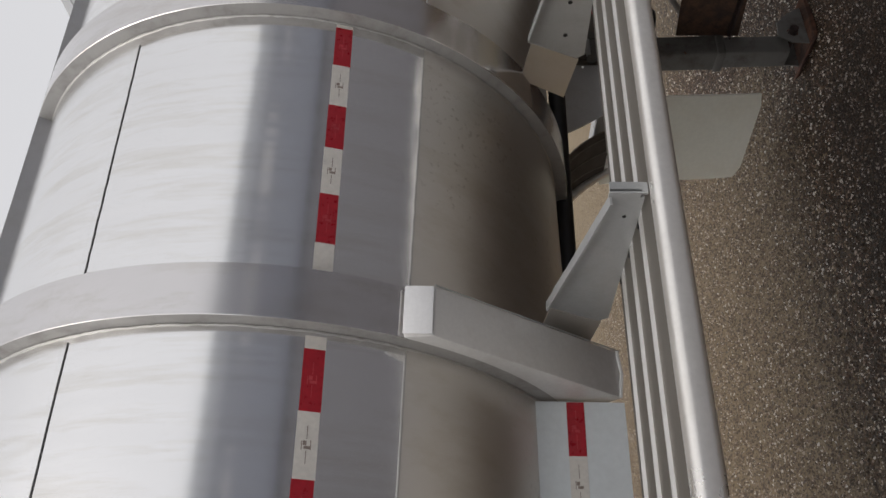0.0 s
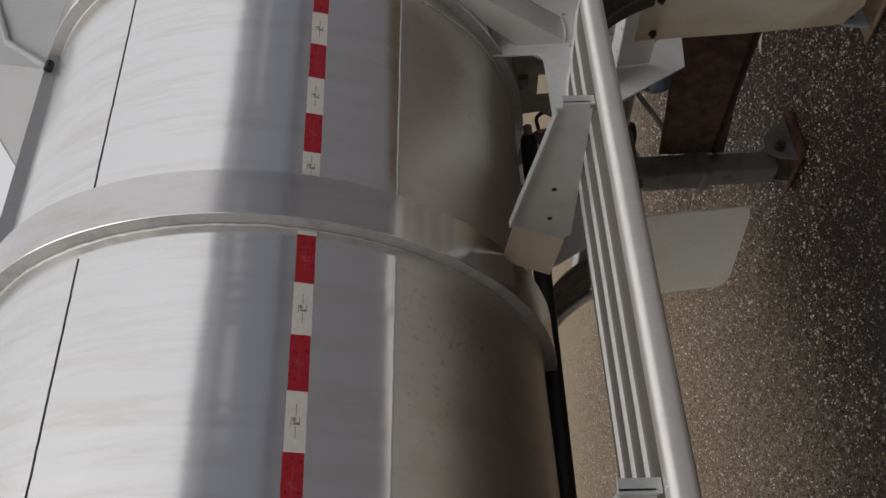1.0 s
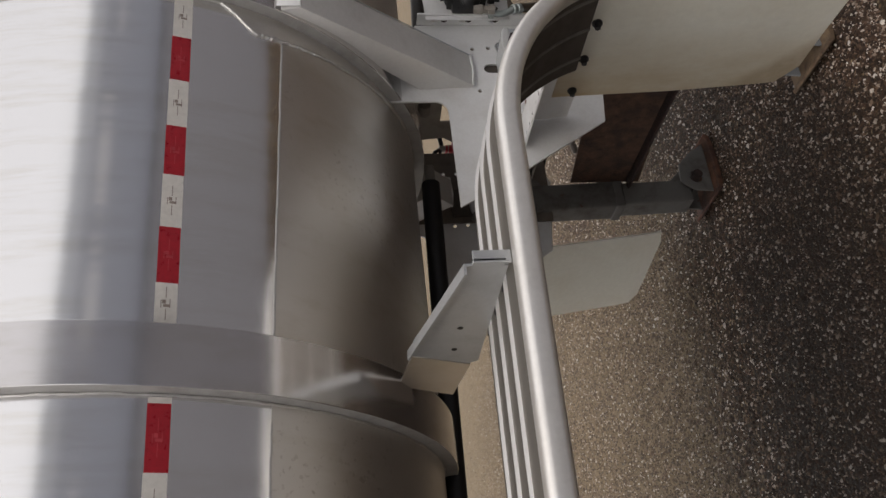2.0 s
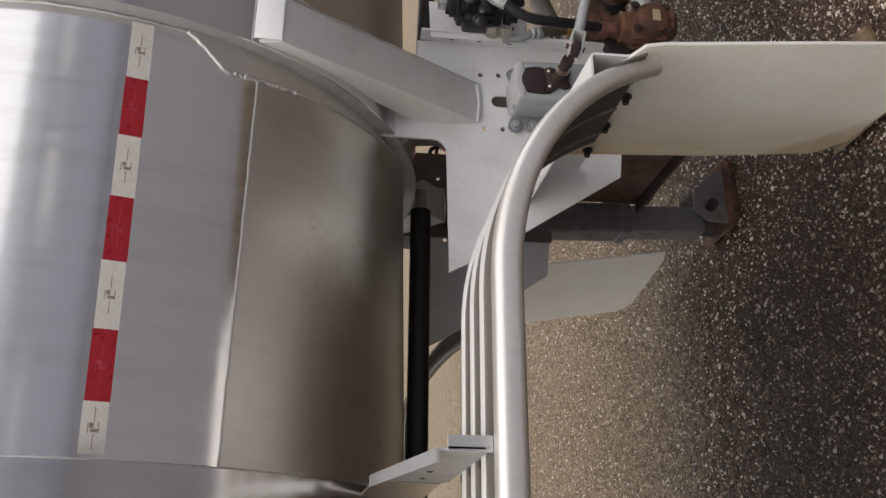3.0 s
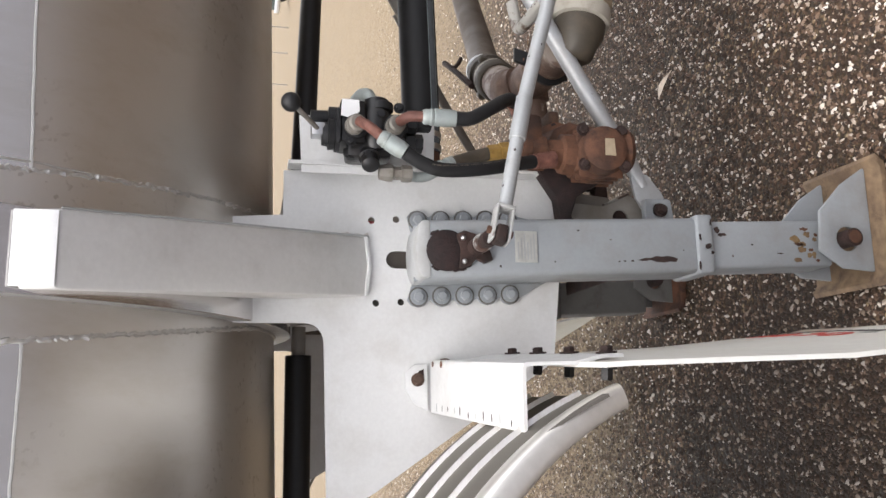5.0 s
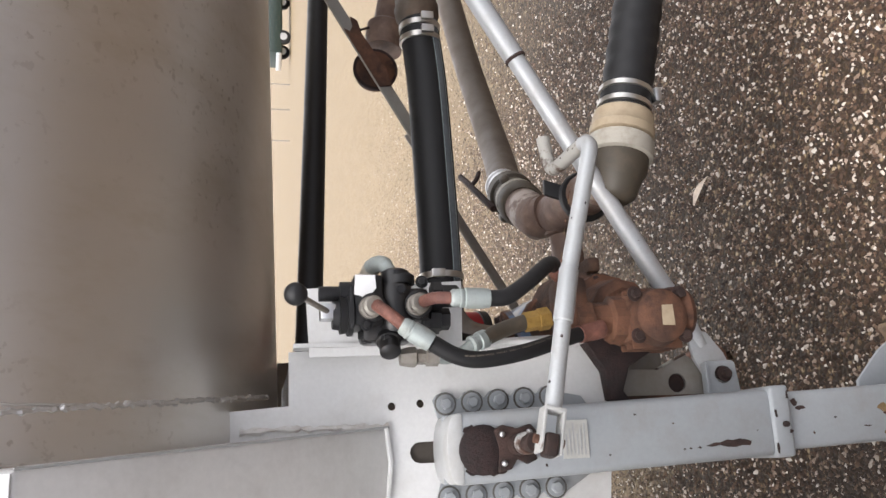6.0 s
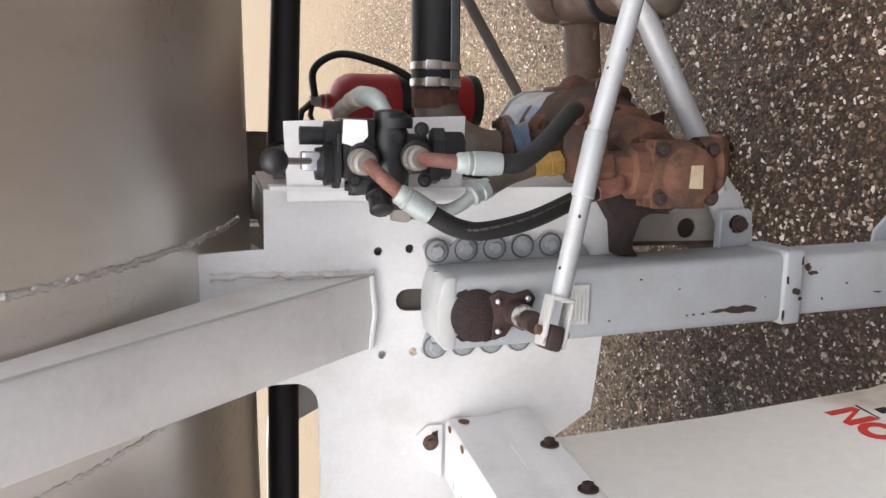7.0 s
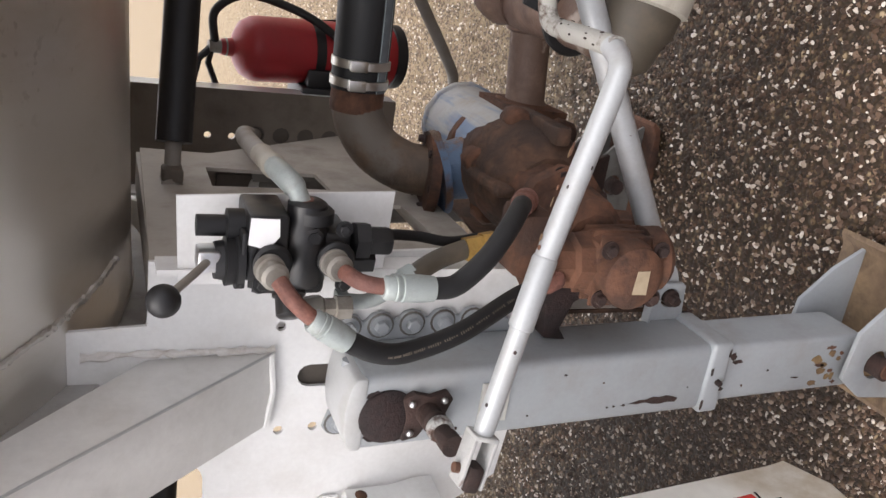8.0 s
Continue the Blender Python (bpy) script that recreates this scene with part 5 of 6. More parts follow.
for s in (-1, 1):
    m = Matrix.Translation(c0 + upv * 0.017 * s) @ Matrix((d01, side, upv)).transposed().to_4x4()
    box((-0.045, -0.019, -0.003), (0.03, 0.019, 0.003), 0.0025, yoke, m)
m = Matrix.Translation(c0 + d01 * 0.032) @ Matrix((d01, side, upv)).transposed().to_4x4()
box((-0.004, -0.019, -0.0195), (0.004, 0.019, 0.0195), 0.002, yoke, m)
part("shaft_ring", lathe((3.4035, 2.085, 1.0475), (3.405, 1.99, 1.042), [(0, 0.019), (0.003, 0.021), (0.016, 0.021), (0.019, 0.019)], 20), GRIP_SILVER, crank, "worn ring on the shaft")
part("yoke", yoke, GRIP_SILVER, crank, "worn yoke at the shaft")
part("yoke_pin", rod(c0 - upv * 0.026 - d01 * 0.022, c0 + upv * 0.028 - d01 * 0.022, 0.008, 12), RUST, crank, "rusted pin")
part("joint_block", box((-0.03, -0.012, -0.012), (0.010, 0.022, 0.012), 0.005, None, Matrix.Translation(c0 - d01 * 0.02) @ Matrix((d01, side, upv)).transposed().to_4x4()), RUST_DARK, crank, "rusted joint block")
rg = random.Random(5)
for k in range(18):
    # chips through the silver paint, denser near the bend
    u = rg.random() ** 0.6
    p0, p1, rr = (c0 + d01 * 0.05, c1, 0.0155) if k < 4 else (c1 + d01 * 0.02, c2 - d01 * 0.06, 0.0165) if k < 8 else (c2 + (c3 - c2) * 0.25, c3 - (c3 - c2) * 0.2, 0.0165)
    q = p0.lerp(p1, u)
    d = (p1 - p0).normalized()
    o = Vector((rg.uniform(-0.3, 0.7), rg.uniform(-1, -0.2), rg.uniform(-0.2, 1)))
    o = (o - o.dot(d) * d).normalized()
    sz = rg.uniform(0.0015, 0.004)
    m = Matrix.Translation(q + o * (rr - 0.0002)) @ Matrix((d, d.cross(o), o)).transposed().to_4x4()
    bm = bmesh.new()
    bmesh.ops.create_uvsphere(bm, u_segments=7, v_segments=5, radius=1, matrix=m @ Matrix.Diagonal((sz * rg.uniform(0.8, 2.2), sz * 0.8, 0.0008, 1)))
    part("paint_chip", bm, RUST_DARK, crank)

for k in range(9):
    q = c1 + d01 * rg.uniform(0.01, 0.16)
    a = rg.uniform(-2.6, 0.4)
    o = side * math.sin(a) + upv * math.cos(a)
    m = Matrix.Translation(q + o * 0.0172) @ Matrix((d01, d01.cross(o), o)).transposed().to_4x4()
    bm = bmesh.new()
    bmesh.ops.create_uvsphere(bm, u_segments=8, v_segments=5, radius=1, matrix=m @ Matrix.Diagonal((rg.uniform(0.004, 0.012), rg.uniform(0.002, 0.005), 0.0012, 1)))
    part("rust_patch", bm, OCHRE if k % 2 else RUST, crank)

# ---- braces ----
brace = thing("leg_brace", "silver-painted tubular brace running up from the leg", "brace")
b0, b1 = Vector((3.555, 2.268, 0.535)), Vector((4.2, 2.309, 0.88))
db = (b1 - b0).normalized()
part("tube", tube([b0 + db * 0.05, b0 + db * 0.09, b0 + db * 0.115, b0 + db * 0.87], [0.012, 0.018, 0.0225, 0.0225], 18), SILVER_PAINT, brace)
part("sleeve", lathe(b0 + db * 0.845, b0 + db * 3, [(0, 0.0228), (0.002, 0.0262), (0.85, 0.0262), (0.852, 0.0228)], 18), SILVER_PAINT, brace, "wider sleeve")
part("sleeve_rim", lathe(b0 + db * 0.842, b0 + db * 3, [(0, 0.0228), (0.001, 0.0268), (0.007, 0.0268), (0.008, 0.0262)], 18), RUST_DARK, brace, "rusted rim")
part("flat_end", slab([(3.515, 0.505), (3.55, 0.497), (3.585, 0.512), (3.630, 0.548), (3.640, 0.575), (3.622, 0.596), (3.570, 0.585), (3.530, 0.562)], "y", 2.264, 2.276, 0.003, None, [circle_pts(3.54, 0.527, 0.011, 10)]), SILVER_PAINT, brace, "flattened end with a bolt hole")
part("end_bolt", hexbolt((3.54, 2.264, 0.527), (0, -1, 0), 0.0105, 0.012), RUST_DARK, brace)

brace2 = thing("cross_brace", "thin grey tubular cross brace behind the hose", "brace")
part("bar", tube([(3.74, 3.27, 0.61), (3.80, 3.214, 0.656), (4.10, 3.0, 0.925), (4.25, 2.94, 1.025), (4.34, 2.905, 1.088)], 0.0155, 12, None, 5), FRAME, brace2)
brace3 = thing("angle_strip", "grey flat strip with a rusted gusset beside the valve", "bracket")
sa, sb = Vector((4.29, 2.884, 1.072)), Vector((5.20, 2.884, 1.590))
part("bar", slab([(sa.x, sa.z), (sb.x, sb.z), (sb.x + 0.016, sb.z - 0.034), (sa.x + 0.016, sa.z - 0.034)], "y", 2.882, 2.888, 0.001), FRAME, brace3)
part("edge", tube([sa + Vector((0.001, -0.004, 0.001)), sb + Vector((0.001, -0.004, 0.001))], 0.0032, 6), DIRTY_RING, brace3, "pale edge of the strip")
part("gusset", slab([(4.475, 1.176), (4.66, 1.281), (4.652, 1.262), (4.672, 1.254), (4.702, 1.262), (4.690, 1.240), (4.646, 1.226), (4.585, 1.188), (4.535, 1.153), (4.480, 1.140)], "y", 2.874, 2.881, 0.001), RUST, brace3, "rusted gusset plate with a torn notch")
part("pin", rod((4.658, 2.875, 1.232), (4.668, 2.875, 1.203), 0.004, 8), RUST_DARK, brace3)

# ---- suction hose, elbow and pump ----
hose = thing("suction_hose", "thick black rubber hose with a blue-grey stripe and steel clamps", "hose")
hp = [(3.80, 2.722, 1.047), (4.0, 2.722, 1.05), (4.4, 2.735, 1.060), (4.62, 2.75, 1.076)]
part("hose", tube(hp, 0.057, 24, None, 8), RUBBER, hose)
STRIPE = painted("stripe", (0.135, 0.155, 0.170), 0.55, (0.05, 0.05, 0.05), 0.5, None, 0.7, 0.0, 20.0)
STRIPE_EDGE = plain("stripe_edge", (0.30, 0.36, 0.37), 0.5)
for off, half, out, ink in ((-0.62, 0.19, 0.0576, STRIPE), (-0.40, 0.035, 0.0579, STRIPE_EDGE), (-0.86, 0.03, 0.0579, STRIPE_EDGE)):
    bm = bmesh.new()
    rows = []
    for p in spline(hp, 8):
        rows.append([bm.verts.new(p + Vector((0, math.cos(off - 1.86 + half * u) * out, math.sin(off - 1.86 + half * u) * out))) for u in (-1, -0.33, 0.33, 1)])
    for r0, r1 in zip(rows, rows[1:]):
        for k in range(3):
            bm.faces.new((r0[k], r0[k + 1], r1[k + 1], r1[k]))
    part("stripe", bm, ink, hose, "grey-blue stripe along the hose")
for x in (3.815, 3.853, 4.56, 4.60):
    c = part("clamp", lathe((x - 0.009, 2.722 if x < 4 else 2.745, 1.047 if x < 4 else 1.074), (x + 1, 2.722 if x < 4 else 2.745, 1.047 if x < 4 else 1.074), [(0, 0.0575), (0.001, 0.0605), (0.017, 0.0605), (0.018, 0.0575)], 32), CLAMP, hose, "steel band clamp")
    part("screw", box((x - 0.011, 2.655, 1.05), (x + 0.011, 2.668, 1.085), 0.002), CLAMP, c)

elbow = thing("pipe_elbow", "brown-stained steel pipe elbow into the pump", "pipe")
part("bend", tube([(3.85, 2.722, 1.047), (3.79, 2.722, 1.047), (3.735, 2.716, 1.038), (3.685, 2.69, 1.005), (3.66, 2.655, 0.955), (3.655, 2.635, 0.905)], 0.053, 24, None, 5), PIPE_BROWN, elbow)
part("stub", lathe((3.80, 2.722, 1.047), (3.7, 2.722, 1.047), [(0, 0.0545), (0.03, 0.0555), (0.045, 0.0545)], 24), RUST, elbow, "rusted stub")
part("flange", lathe((3.655, 2.625, 0.915), (3.655, 2.617, 0.87), [(0, 0.085), (0.016, 0.088), (0.02, 0.088)], 28), RUST, elbow, "rusted flange")
for k in range(6):
    a = k * math.pi / 3 + 0.3
    part("flange_bolt", hexbolt((3.655 + 0.070 * math.cos(a), 2.626 + 0.070 * math.sin(a), 0.915), (0, 0.2, 1), 0.009, 0.012), RUST_DARK, elbow)

pump = thing("hydraulic_pump", "rusted product pump with worn blue paint", "pump")
part("housing", lathe((3.692, 2.40, 0.775), (3.70, 2.70, 0.755), [(0, 0.06), (0.02, 0.090), (0.05, 0.102), (0.16, 0.100), (0.20, 0.094), (0.25, 0.092), (0.255, 0.098), (0.275, 0.098), (0.28, 0.09)], 28), RUST, pump, "rust-covered housing")
part("end_bell", lathe((3.706, 2.50, 0.758), (3.714, 2.99, 0.742), [(0, 0.090), (0.02, 0.096), (0.20, 0.097), (0.32, 0.096), (0.365, 0.092), (0.38, 0.080), (0.385, 0.03)], 14), BLUE_WORN, pump, "chalky blue housing worn to grey")
part("bell_rim", lathe((3.7127, 2.845, 0.747), (3.714, 2.99, 0.742), [(0, 0.0965), (0.002, 0.0995), (0.014, 0.0995), (0.016, 0.094)], 14), BLUE_WORN, pump)
part("bell_plug", lathe((3.755, 2.872, 0.795), (3.765, 2.96, 0.805), [(0, 0.014), (0.012, 0.014), (0.014, 0.008)], 10), BLACK, pump, "dark plug hole")
# ears of the rusted casting that clamp the housing
for k in range(6):
    a = k * math.pi / 3 + 0.35
    cx, cz = 3.704 + 0.108 * math.cos(a), 0.757 + 0.108 * math.sin(a)
    part("ear", lathe((cx, 2.47, cz), (cx, 2.60, cz), [(0, 0.020), (0.01, 0.027), (0.045, 0.026), (0.055, 0.018)], 9), RUST, pump)
    part("bell_bolt", hexbolt((cx, 2.525, cz), (0, 1, 0), 0.010, 0.016), RUST_DARK, pump)
part("casting", lathe((3.700, 2.36, 0.772), (3.706, 2.60, 0.758), [(0, 0.070), (0.03, 0.098), (0.08, 0.108), (0.13, 0.116), (0.155, 0.117), (0.17, 0.104)], 12), RUST_SCALE, pump, "dark scaly rusted casting")
part("rib", box((3.695, 2.34, 0.85), (3.715, 2.52, 0.885), 0.006), RUST_SCALE, pump)
part("rib", box((3.79, 2.36, 0.745), (3.825, 2.54, 0.775), 0.006), RUST_SCALE, pump)
part("inlet_neck", lathe((3.656, 2.62, 0.895), (3.69, 2.61, 0.76), [(0, 0.088), (0.015, 0.088), (0.02, 0.06), (0.10, 0.07)], 24), RUST_BLUE, pump, "blue paint flaking off the inlet")
part("gear_case", lathe((3.665, 2.20, 0.765), (3.69, 2.46, 0.785), [(0, 0.055), (0.02, 0.075), (0.09, 0.078), (0.10, 0.096), (0.125, 0.096), (0.13, 0.075), (0.26, 0.088)], 10), RUST, pump, "heavily rusted drive case")
for k in range(5):
    a = k * 2 * math.pi / 5 + 0.2
    part("case_bolt", hexbolt((3.674 + 0.084 * math.cos(a), 2.30, 0.773 + 0.084 * math.sin(a)), (0, -1, 0), 0.009, 0.014), RUST_DARK, pump)
part("motor", box((3.588, 2.12, 0.668), (3.70, 2.235, 0.802), 0.03), RUST, pump, "rust-covered hydraulic motor")
part("motor_port", lathe((3.645, 2.175, 0.79), (3.645, 2.175, 1.0), [(0, 0.052), (0.03, 0.05), (0.035, 0.038), (0.07, 0.036), (0.075, 0.044), (0.11, 0.044)], 8), RUST, pump)
part("motor_head", box((3.62, 2.14, 0.87), (3.735, 2.235, 0.93), 0.018), RUST, pump)
part("motor_face", lathe((3.642, 2.10, 0.735), (3.642, 2.3, 0.735), [(-0.012, 0.035), (0.0, 0.054), (0.03, 0.060), (0.12, 0.060)], 20), RUST, pump)
for k in range(4):
    part("fin", box((3.580, 2.132 + 0.027 * k, 0.68), (3.704, 2.139 + 0.027 * k, 0.79), 0.003), RUST, pump)
part("motor_cap", lathe((3.655, 2.16, 0.69), (3.66, 2.15, 0.60), [(0, 0.055), (0.03, 0.056), (0.042, 0.045), (0.05, 0.02)], 20), RUST, pump)
part("motor_label", slab([(3.620, 0.716), (3.662, 0.718), (3.661, 0.741), (3.621, 0.743)], "y", 2.0885, 2.087), CREAM, pump, "small pale tag")
for x, z in ((3.603, 0.684), (3.688, 0.688), (3.603, 0.786), (3.688, 0.786)):
    part("bolt", hexbolt((x, 2.112, z), (0, -1, 0), 0.010, 0.011), RUST_DARK, pump)
part("outlet_flange", lathe((3.79, 2.66, 0.70), (3.9, 2.66, 0.695), [(0, 0.10), (0.02, 0.102), (0.024, 0.07)], 4), RUST, pump, "square rusted outlet flange")
part("outlet_neck", lathe((3.74, 2.66, 0.73), (3.82, 2.66, 0.69), [(0, 0.07), (0.06, 0.06)], 20), RUST, pump)
part("foot_web", slab([(3.62, 0.60), (3.76, 0.60), (3.73, 0.70), (3.65, 0.70)], "y", 2.44, 2.454, 0.002), RUST_DARK, pump)

shelf = thing("pump_bracket", "grey pierced bracket plate holding the rusty pump", "bracket")
part("plate", slab([(3.515, 0.60), (3.60, 0.60), (3.61, 0.70), (3.52, 0.72)], "y", 2.392, 2.40, 0.001), FRAME, shelf)
part("strut", slab([(3.625, 0.875), (3.545, 0.822), (3.484, 0.815), (3.478, 0.768), (3.502, 0.786), (3.552, 0.768), (3.590, 0.70), (3.625, 0.70)], "y", 2.205, 2.245, 0.004), RUST_BLACK, shelf, "black rusted strut under the motor")
part("arm", slab([(3.52, 0.60), (3.66, 0.60), (3.66, 0.625), (3.52, 0.66)], "y", 2.40, 2.442, 0.002), RUST_DARK, shelf)

outlet = thing("outlet_pipe", "rusty pipe tee with peeling grey paint", "pipe")
part("riser", lathe((3.805, 2.66, 0.695), (4.03, 2.655, 0.72), [(0, 0.05), (0.01, 0.042), (0.155, 0.042), (0.16, 0.052), (0.19, 0.052)], 24), ELBOW, outlet)
part("tee", tube([(4.02, 2.74, 0.765), (4.015, 2.64, 0.735), (4.01, 2.48, 0.725), (4.0, 2.36, 0.728)], [0.054, 0.058, 0.054, 0.05], 22, None, 4), ELBOW, outlet)
part("tee_rim", lathe((4.005, 2.47, 0.728), (4.004, 2.44, 0.728), [(0, 0.064), (0.012, 0.066), (0.016, 0.062)], 24), BLACK, outlet)
part("valve_flap", slab([(3.97, 0.66), (4.02, 0.68), (4.06, 0.82), (4.02, 0.82)], "y", 2.49, 2.505, 0.003), BLACK, outlet, "black valve lever")

# ---- grey pipe with the lever coupling ----
branch = thing("grey_pipe", "dull grey pipe with a lever hose coupling", "pipe")
ba = Vector((4.03, 2.72, 0.775))
bd = Vector((0.33, 0.57, -0.045)).normalized()
part("elbow", tube([(4.02, 2.66, 0.75), (4.022, 2.70, 0.765), ba + bd * 0.05, ba + bd * 0.17], [0.056, 0.06, 0.058, 0.055], 22, None, 5), ELBOW, branch, "cast elbow")
part("coupling", lathe(ba + bd * 0.12, ba + bd, [(0, 0.060), (0.01, 0.068), (0.06, 0.068), (0.065, 0.062), (0.14, 0.062), (0.145, 0.072), (0.19, 0.072), (0.195, 0.06)], 24), OLIVE, branch, "olive cast coupling")
part("collar", lathe(ba + bd * 0.19, ba + bd, [(0, 0.0625), (0.002, 0.0665), (0.022, 0.0665), (0.024, 0.0625)], 24), DIRTY_RING, branch, "pale worn collar")
for k in range(3):
    a = 0.6 + 2.1 * k
    side3 = bd.cross(Vector((0, 0, 1))).normalized()
    q = ba + bd * 0.235 + side3 * 0.068 * math.cos(a) + Vector((0, 0, 0.068 * math.sin(a)))
    part("cam_ear", lathe(q - bd * 0.024, q + bd, [(0, 0.010), (0.006, 0.015), (0.042, 0.015), (0.048, 0.010)], 8), OLIVE, branch, "cam ear on the coupling")
part("pipe", tube([ba + bd * 0.28, ba + bd * 0.42 + Vector((0, 0, -0.008)), Vector((4.40, 3.29, 0.687)), Vector((4.75, 3.60, 0.655)), Vector((5.2, 3.85, 0.668)), Vector((6.2, 4.3, 0.71))], 0.056, 22, None, 6), PIPE_GREY, branch)
for k in (0, 1):
    part("band", lathe(ba + bd * (0.36 + 0.04 * k), ba + bd, [(0, 0.0565), (0.001, 0.059), (0.013, 0.059), (0.014, 0.0565)], 24), ZINC, branch, "steel band")
part("lever", tube([ba + bd * 0.22 + Vector((-0.03, 0.01, 0.07)), ba + bd * 0.33 + Vector((-0.01, 0.0, 0.10)), ba + bd * 0.47 + Vector((0.0, 0.0, 0.115)), ba + bd * 0.55 + Vector((0, 0, 0.12))], 0.011, 8), RUST_DARK, branch, "rusty coupling lever")
part("lever_ring", tube([ba + bd * 0.40 + Vector((0, 0, 0.11)), ba + bd * 0.45 + Vector((0.01, -0.01, 0.085)), ba + bd * 0.5 + Vector((0.02, -0.02, 0.07))], 0.008, 8), RUST_DARK, branch)

# ---- near hose with the cream coupling ----
feed = thing("delivery_hose", "ribbed black hose clamped to a cream plastic coupling", "hose")
f0 = Vector((4.035, 2.305, 0.700))
fd = Vector((0.965, 0.05, -0.22)).normalized()
part("cup", lathe(f0 - fd * 0.05, f0 + fd, [(-0.045, 0.03), (-0.03, 0.048), (0.02, 0.060), (0.03, 0.068), (0.07, 0.070), (0.075, 0.066)], 28), OLIVE, feed, "dark cast cup")
part("coupling", lathe(f0 + fd * 0.015, f0 + fd, [(0.052, 0.070), (0.056, 0.077), (0.075, 0.078), (0.08, 0.074), (0.10, 0.074), (0.115, 0.072), (0.12, 0.064)], 28), CREAM, feed, "stained tan plastic coupling")
part("ring", lathe(f0 + fd * 0.015, f0 + fd, [(0, 0.072), (0.004, 0.079), (0.045, 0.079), (0.05, 0.072)], 28), DIRTY_RING, feed, "dirty pale coupling ring")
hpts = [f0 + fd * 0.12 + Vector((0.88, 0.05, -0.22)) * (k / 60) for k in range(61)]
part("hose", tube(hpts, [0.060 + (0.003 if k % 4 < 2 else 0) for k in range(61)], 24), RUBBER, feed, "ribbed black rubber hose")
for d in (0.145, 0.185):
    part("clamp", lathe(f0 + fd * d, f0 + fd * 2, [(0, 0.062), (0.001, 0.0665), (0.013, 0.0665), (0.014, 0.062)], 30), CLAMP, feed, "steel band clamp")
part("clamp_screw", box((4.19, 2.27, 0.586), (4.225, 2.30, 0.602), 0.002), ZINC, feed)

# ---- rusty valve high under the barrel ----
valve = thing("butterfly_valve", "stained pipework with a rusted round valve cover above the hose", "valve")
part("pipe_end", lathe((4.585, 2.748, 1.075), (5.4, 2.80, 1.115), [(0, 0.052), (0.045, 0.055), (0.055, 0.064), (0.085, 0.066), (0.095, 0.061), (0.85, 0.061)], 28), PIPE_BROWN, valve, "brown-stained pipe end in the hose")
part("tan_elbow", tube([(5.10, 2.97, 1.075), (4.80, 2.965, 1.120), (4.70, 2.96, 1.140), (4.635, 2.955, 1.150)], [0.040, 0.045, 0.062, 0.058], 20, None, 4), ELBOW, valve, "pinkish tan elbow")
cover = part("cover", lathe((4.556, 2.938, 1.180), (4.556, 2.80, 1.180), [(-0.02, 0.062), (0.0, 0.066), (0.010, 0.066), (0.014, 0.058), (0.018, 0.050)], 30), RUST, valve, "rusted round cover")
part("rim", lathe((4.556, 2.934, 1.180), (4.556, 2.80, 1.180), [(0, 0.066), (0.001, 0.0695), (0.008, 0.0695), (0.009, 0.066)], 30), RUST_DARK, cover, "dark rim")

# ---- control valve ----
spool = thing("control_valve", "black hydraulic control valve on a white backing plate", "valve")
part("backing_plate", slab([(3.588, 1.122), (3.738, 1.117), (3.722, 1.437), (3.586, 1.430)], "y", 2.222, 2.228, 0.001), WHITE_PLATE, spool, "white backing plate")
vb = bmesh.new()
box((3.632, 2.124, 1.296), (3.730, 2.221, 1.352), 0.006, vb)
box((3.640, 2.130, 1.205), (3.706, 2.221, 1.300), 0.010, vb)
box((3.604, 2.140, 1.235), (3.66, 2.215, 1.335), 0.010, vb)
lathe((3.62, 2.150, 1.268), (3.74, 2.152, 1.268), [(0, 0.026), (0.01, 0.033), (0.085, 0.033), (0.095, 0.028), (0.12, 0.028), (0.125, 0.020)], 18, vb)
part("body", vb, VALVE_BLACK, spool)
part("end_cover", box((3.626, 2.116, 1.3525), (3.706, 2.19, 1.360), 0.002), BLACK, spool)
part("spool_cap", lathe((3.655, 2.15, 1.353), (3.655, 2.15, 1.5), [(0, 0.040), (0.010, 0.040), (0.012, 0.034), (0.024, 0.036), (0.026, 0.028), (0.038, 0.026)], 20), BLACK, spool)
part("relief_plug", lathe((3.70, 2.165, 1.345), (3.70, 2.165, 1.5), [(0, 0.024), (0.03, 0.024), (0.032, 0.015), (0.07, 0.015)], 16), BLACK, spool)
part("side_port", lathe((3.715, 2.15, 1.26), (3.80, 2.15, 1.26), [(0, 0.030), (0.016, 0.030), (0.021, 0.024)], 18), BLACK, spool)
part("lower_port", lathe((3.69, 2.14, 1.20), (3.69, 2.135, 1.0), [(0, 0.028), (0.02, 0.028), (0.022, 0.022), (0.05, 0.022), (0.055, 0.018)], 6), BLACK, spool)
part("lower_port", lathe((3.65, 2.17, 1.20), (3.65, 2.17, 1.0), [(0, 0.03), (0.02, 0.03), (0.022, 0.022), (0.04, 0.022)], 6), BLACK, spool)
part("front_plug", lathe((3.612, 2.15, 1.285), (3.575, 2.12, 1.285), [(0, 0.024), (0.012, 0.024), (0.014, 0.020), (0.040, 0.020), (0.044, 0.015)], 18), VALVE_BLACK, spool)
part("boss", lathe((3.665, 2.118, 1.318), (3.665, 2.0, 1.318), [(0, 0.027), (0.006, 0.027), (0.010, 0.023)], 20), BLACK, spool)
part("boss", lathe((3.670, 2.118, 1.230), (3.670, 2.0, 1.230), [(0, 0.027), (0.006, 0.027), (0.010, 0.023)], 20), BLACK, spool)
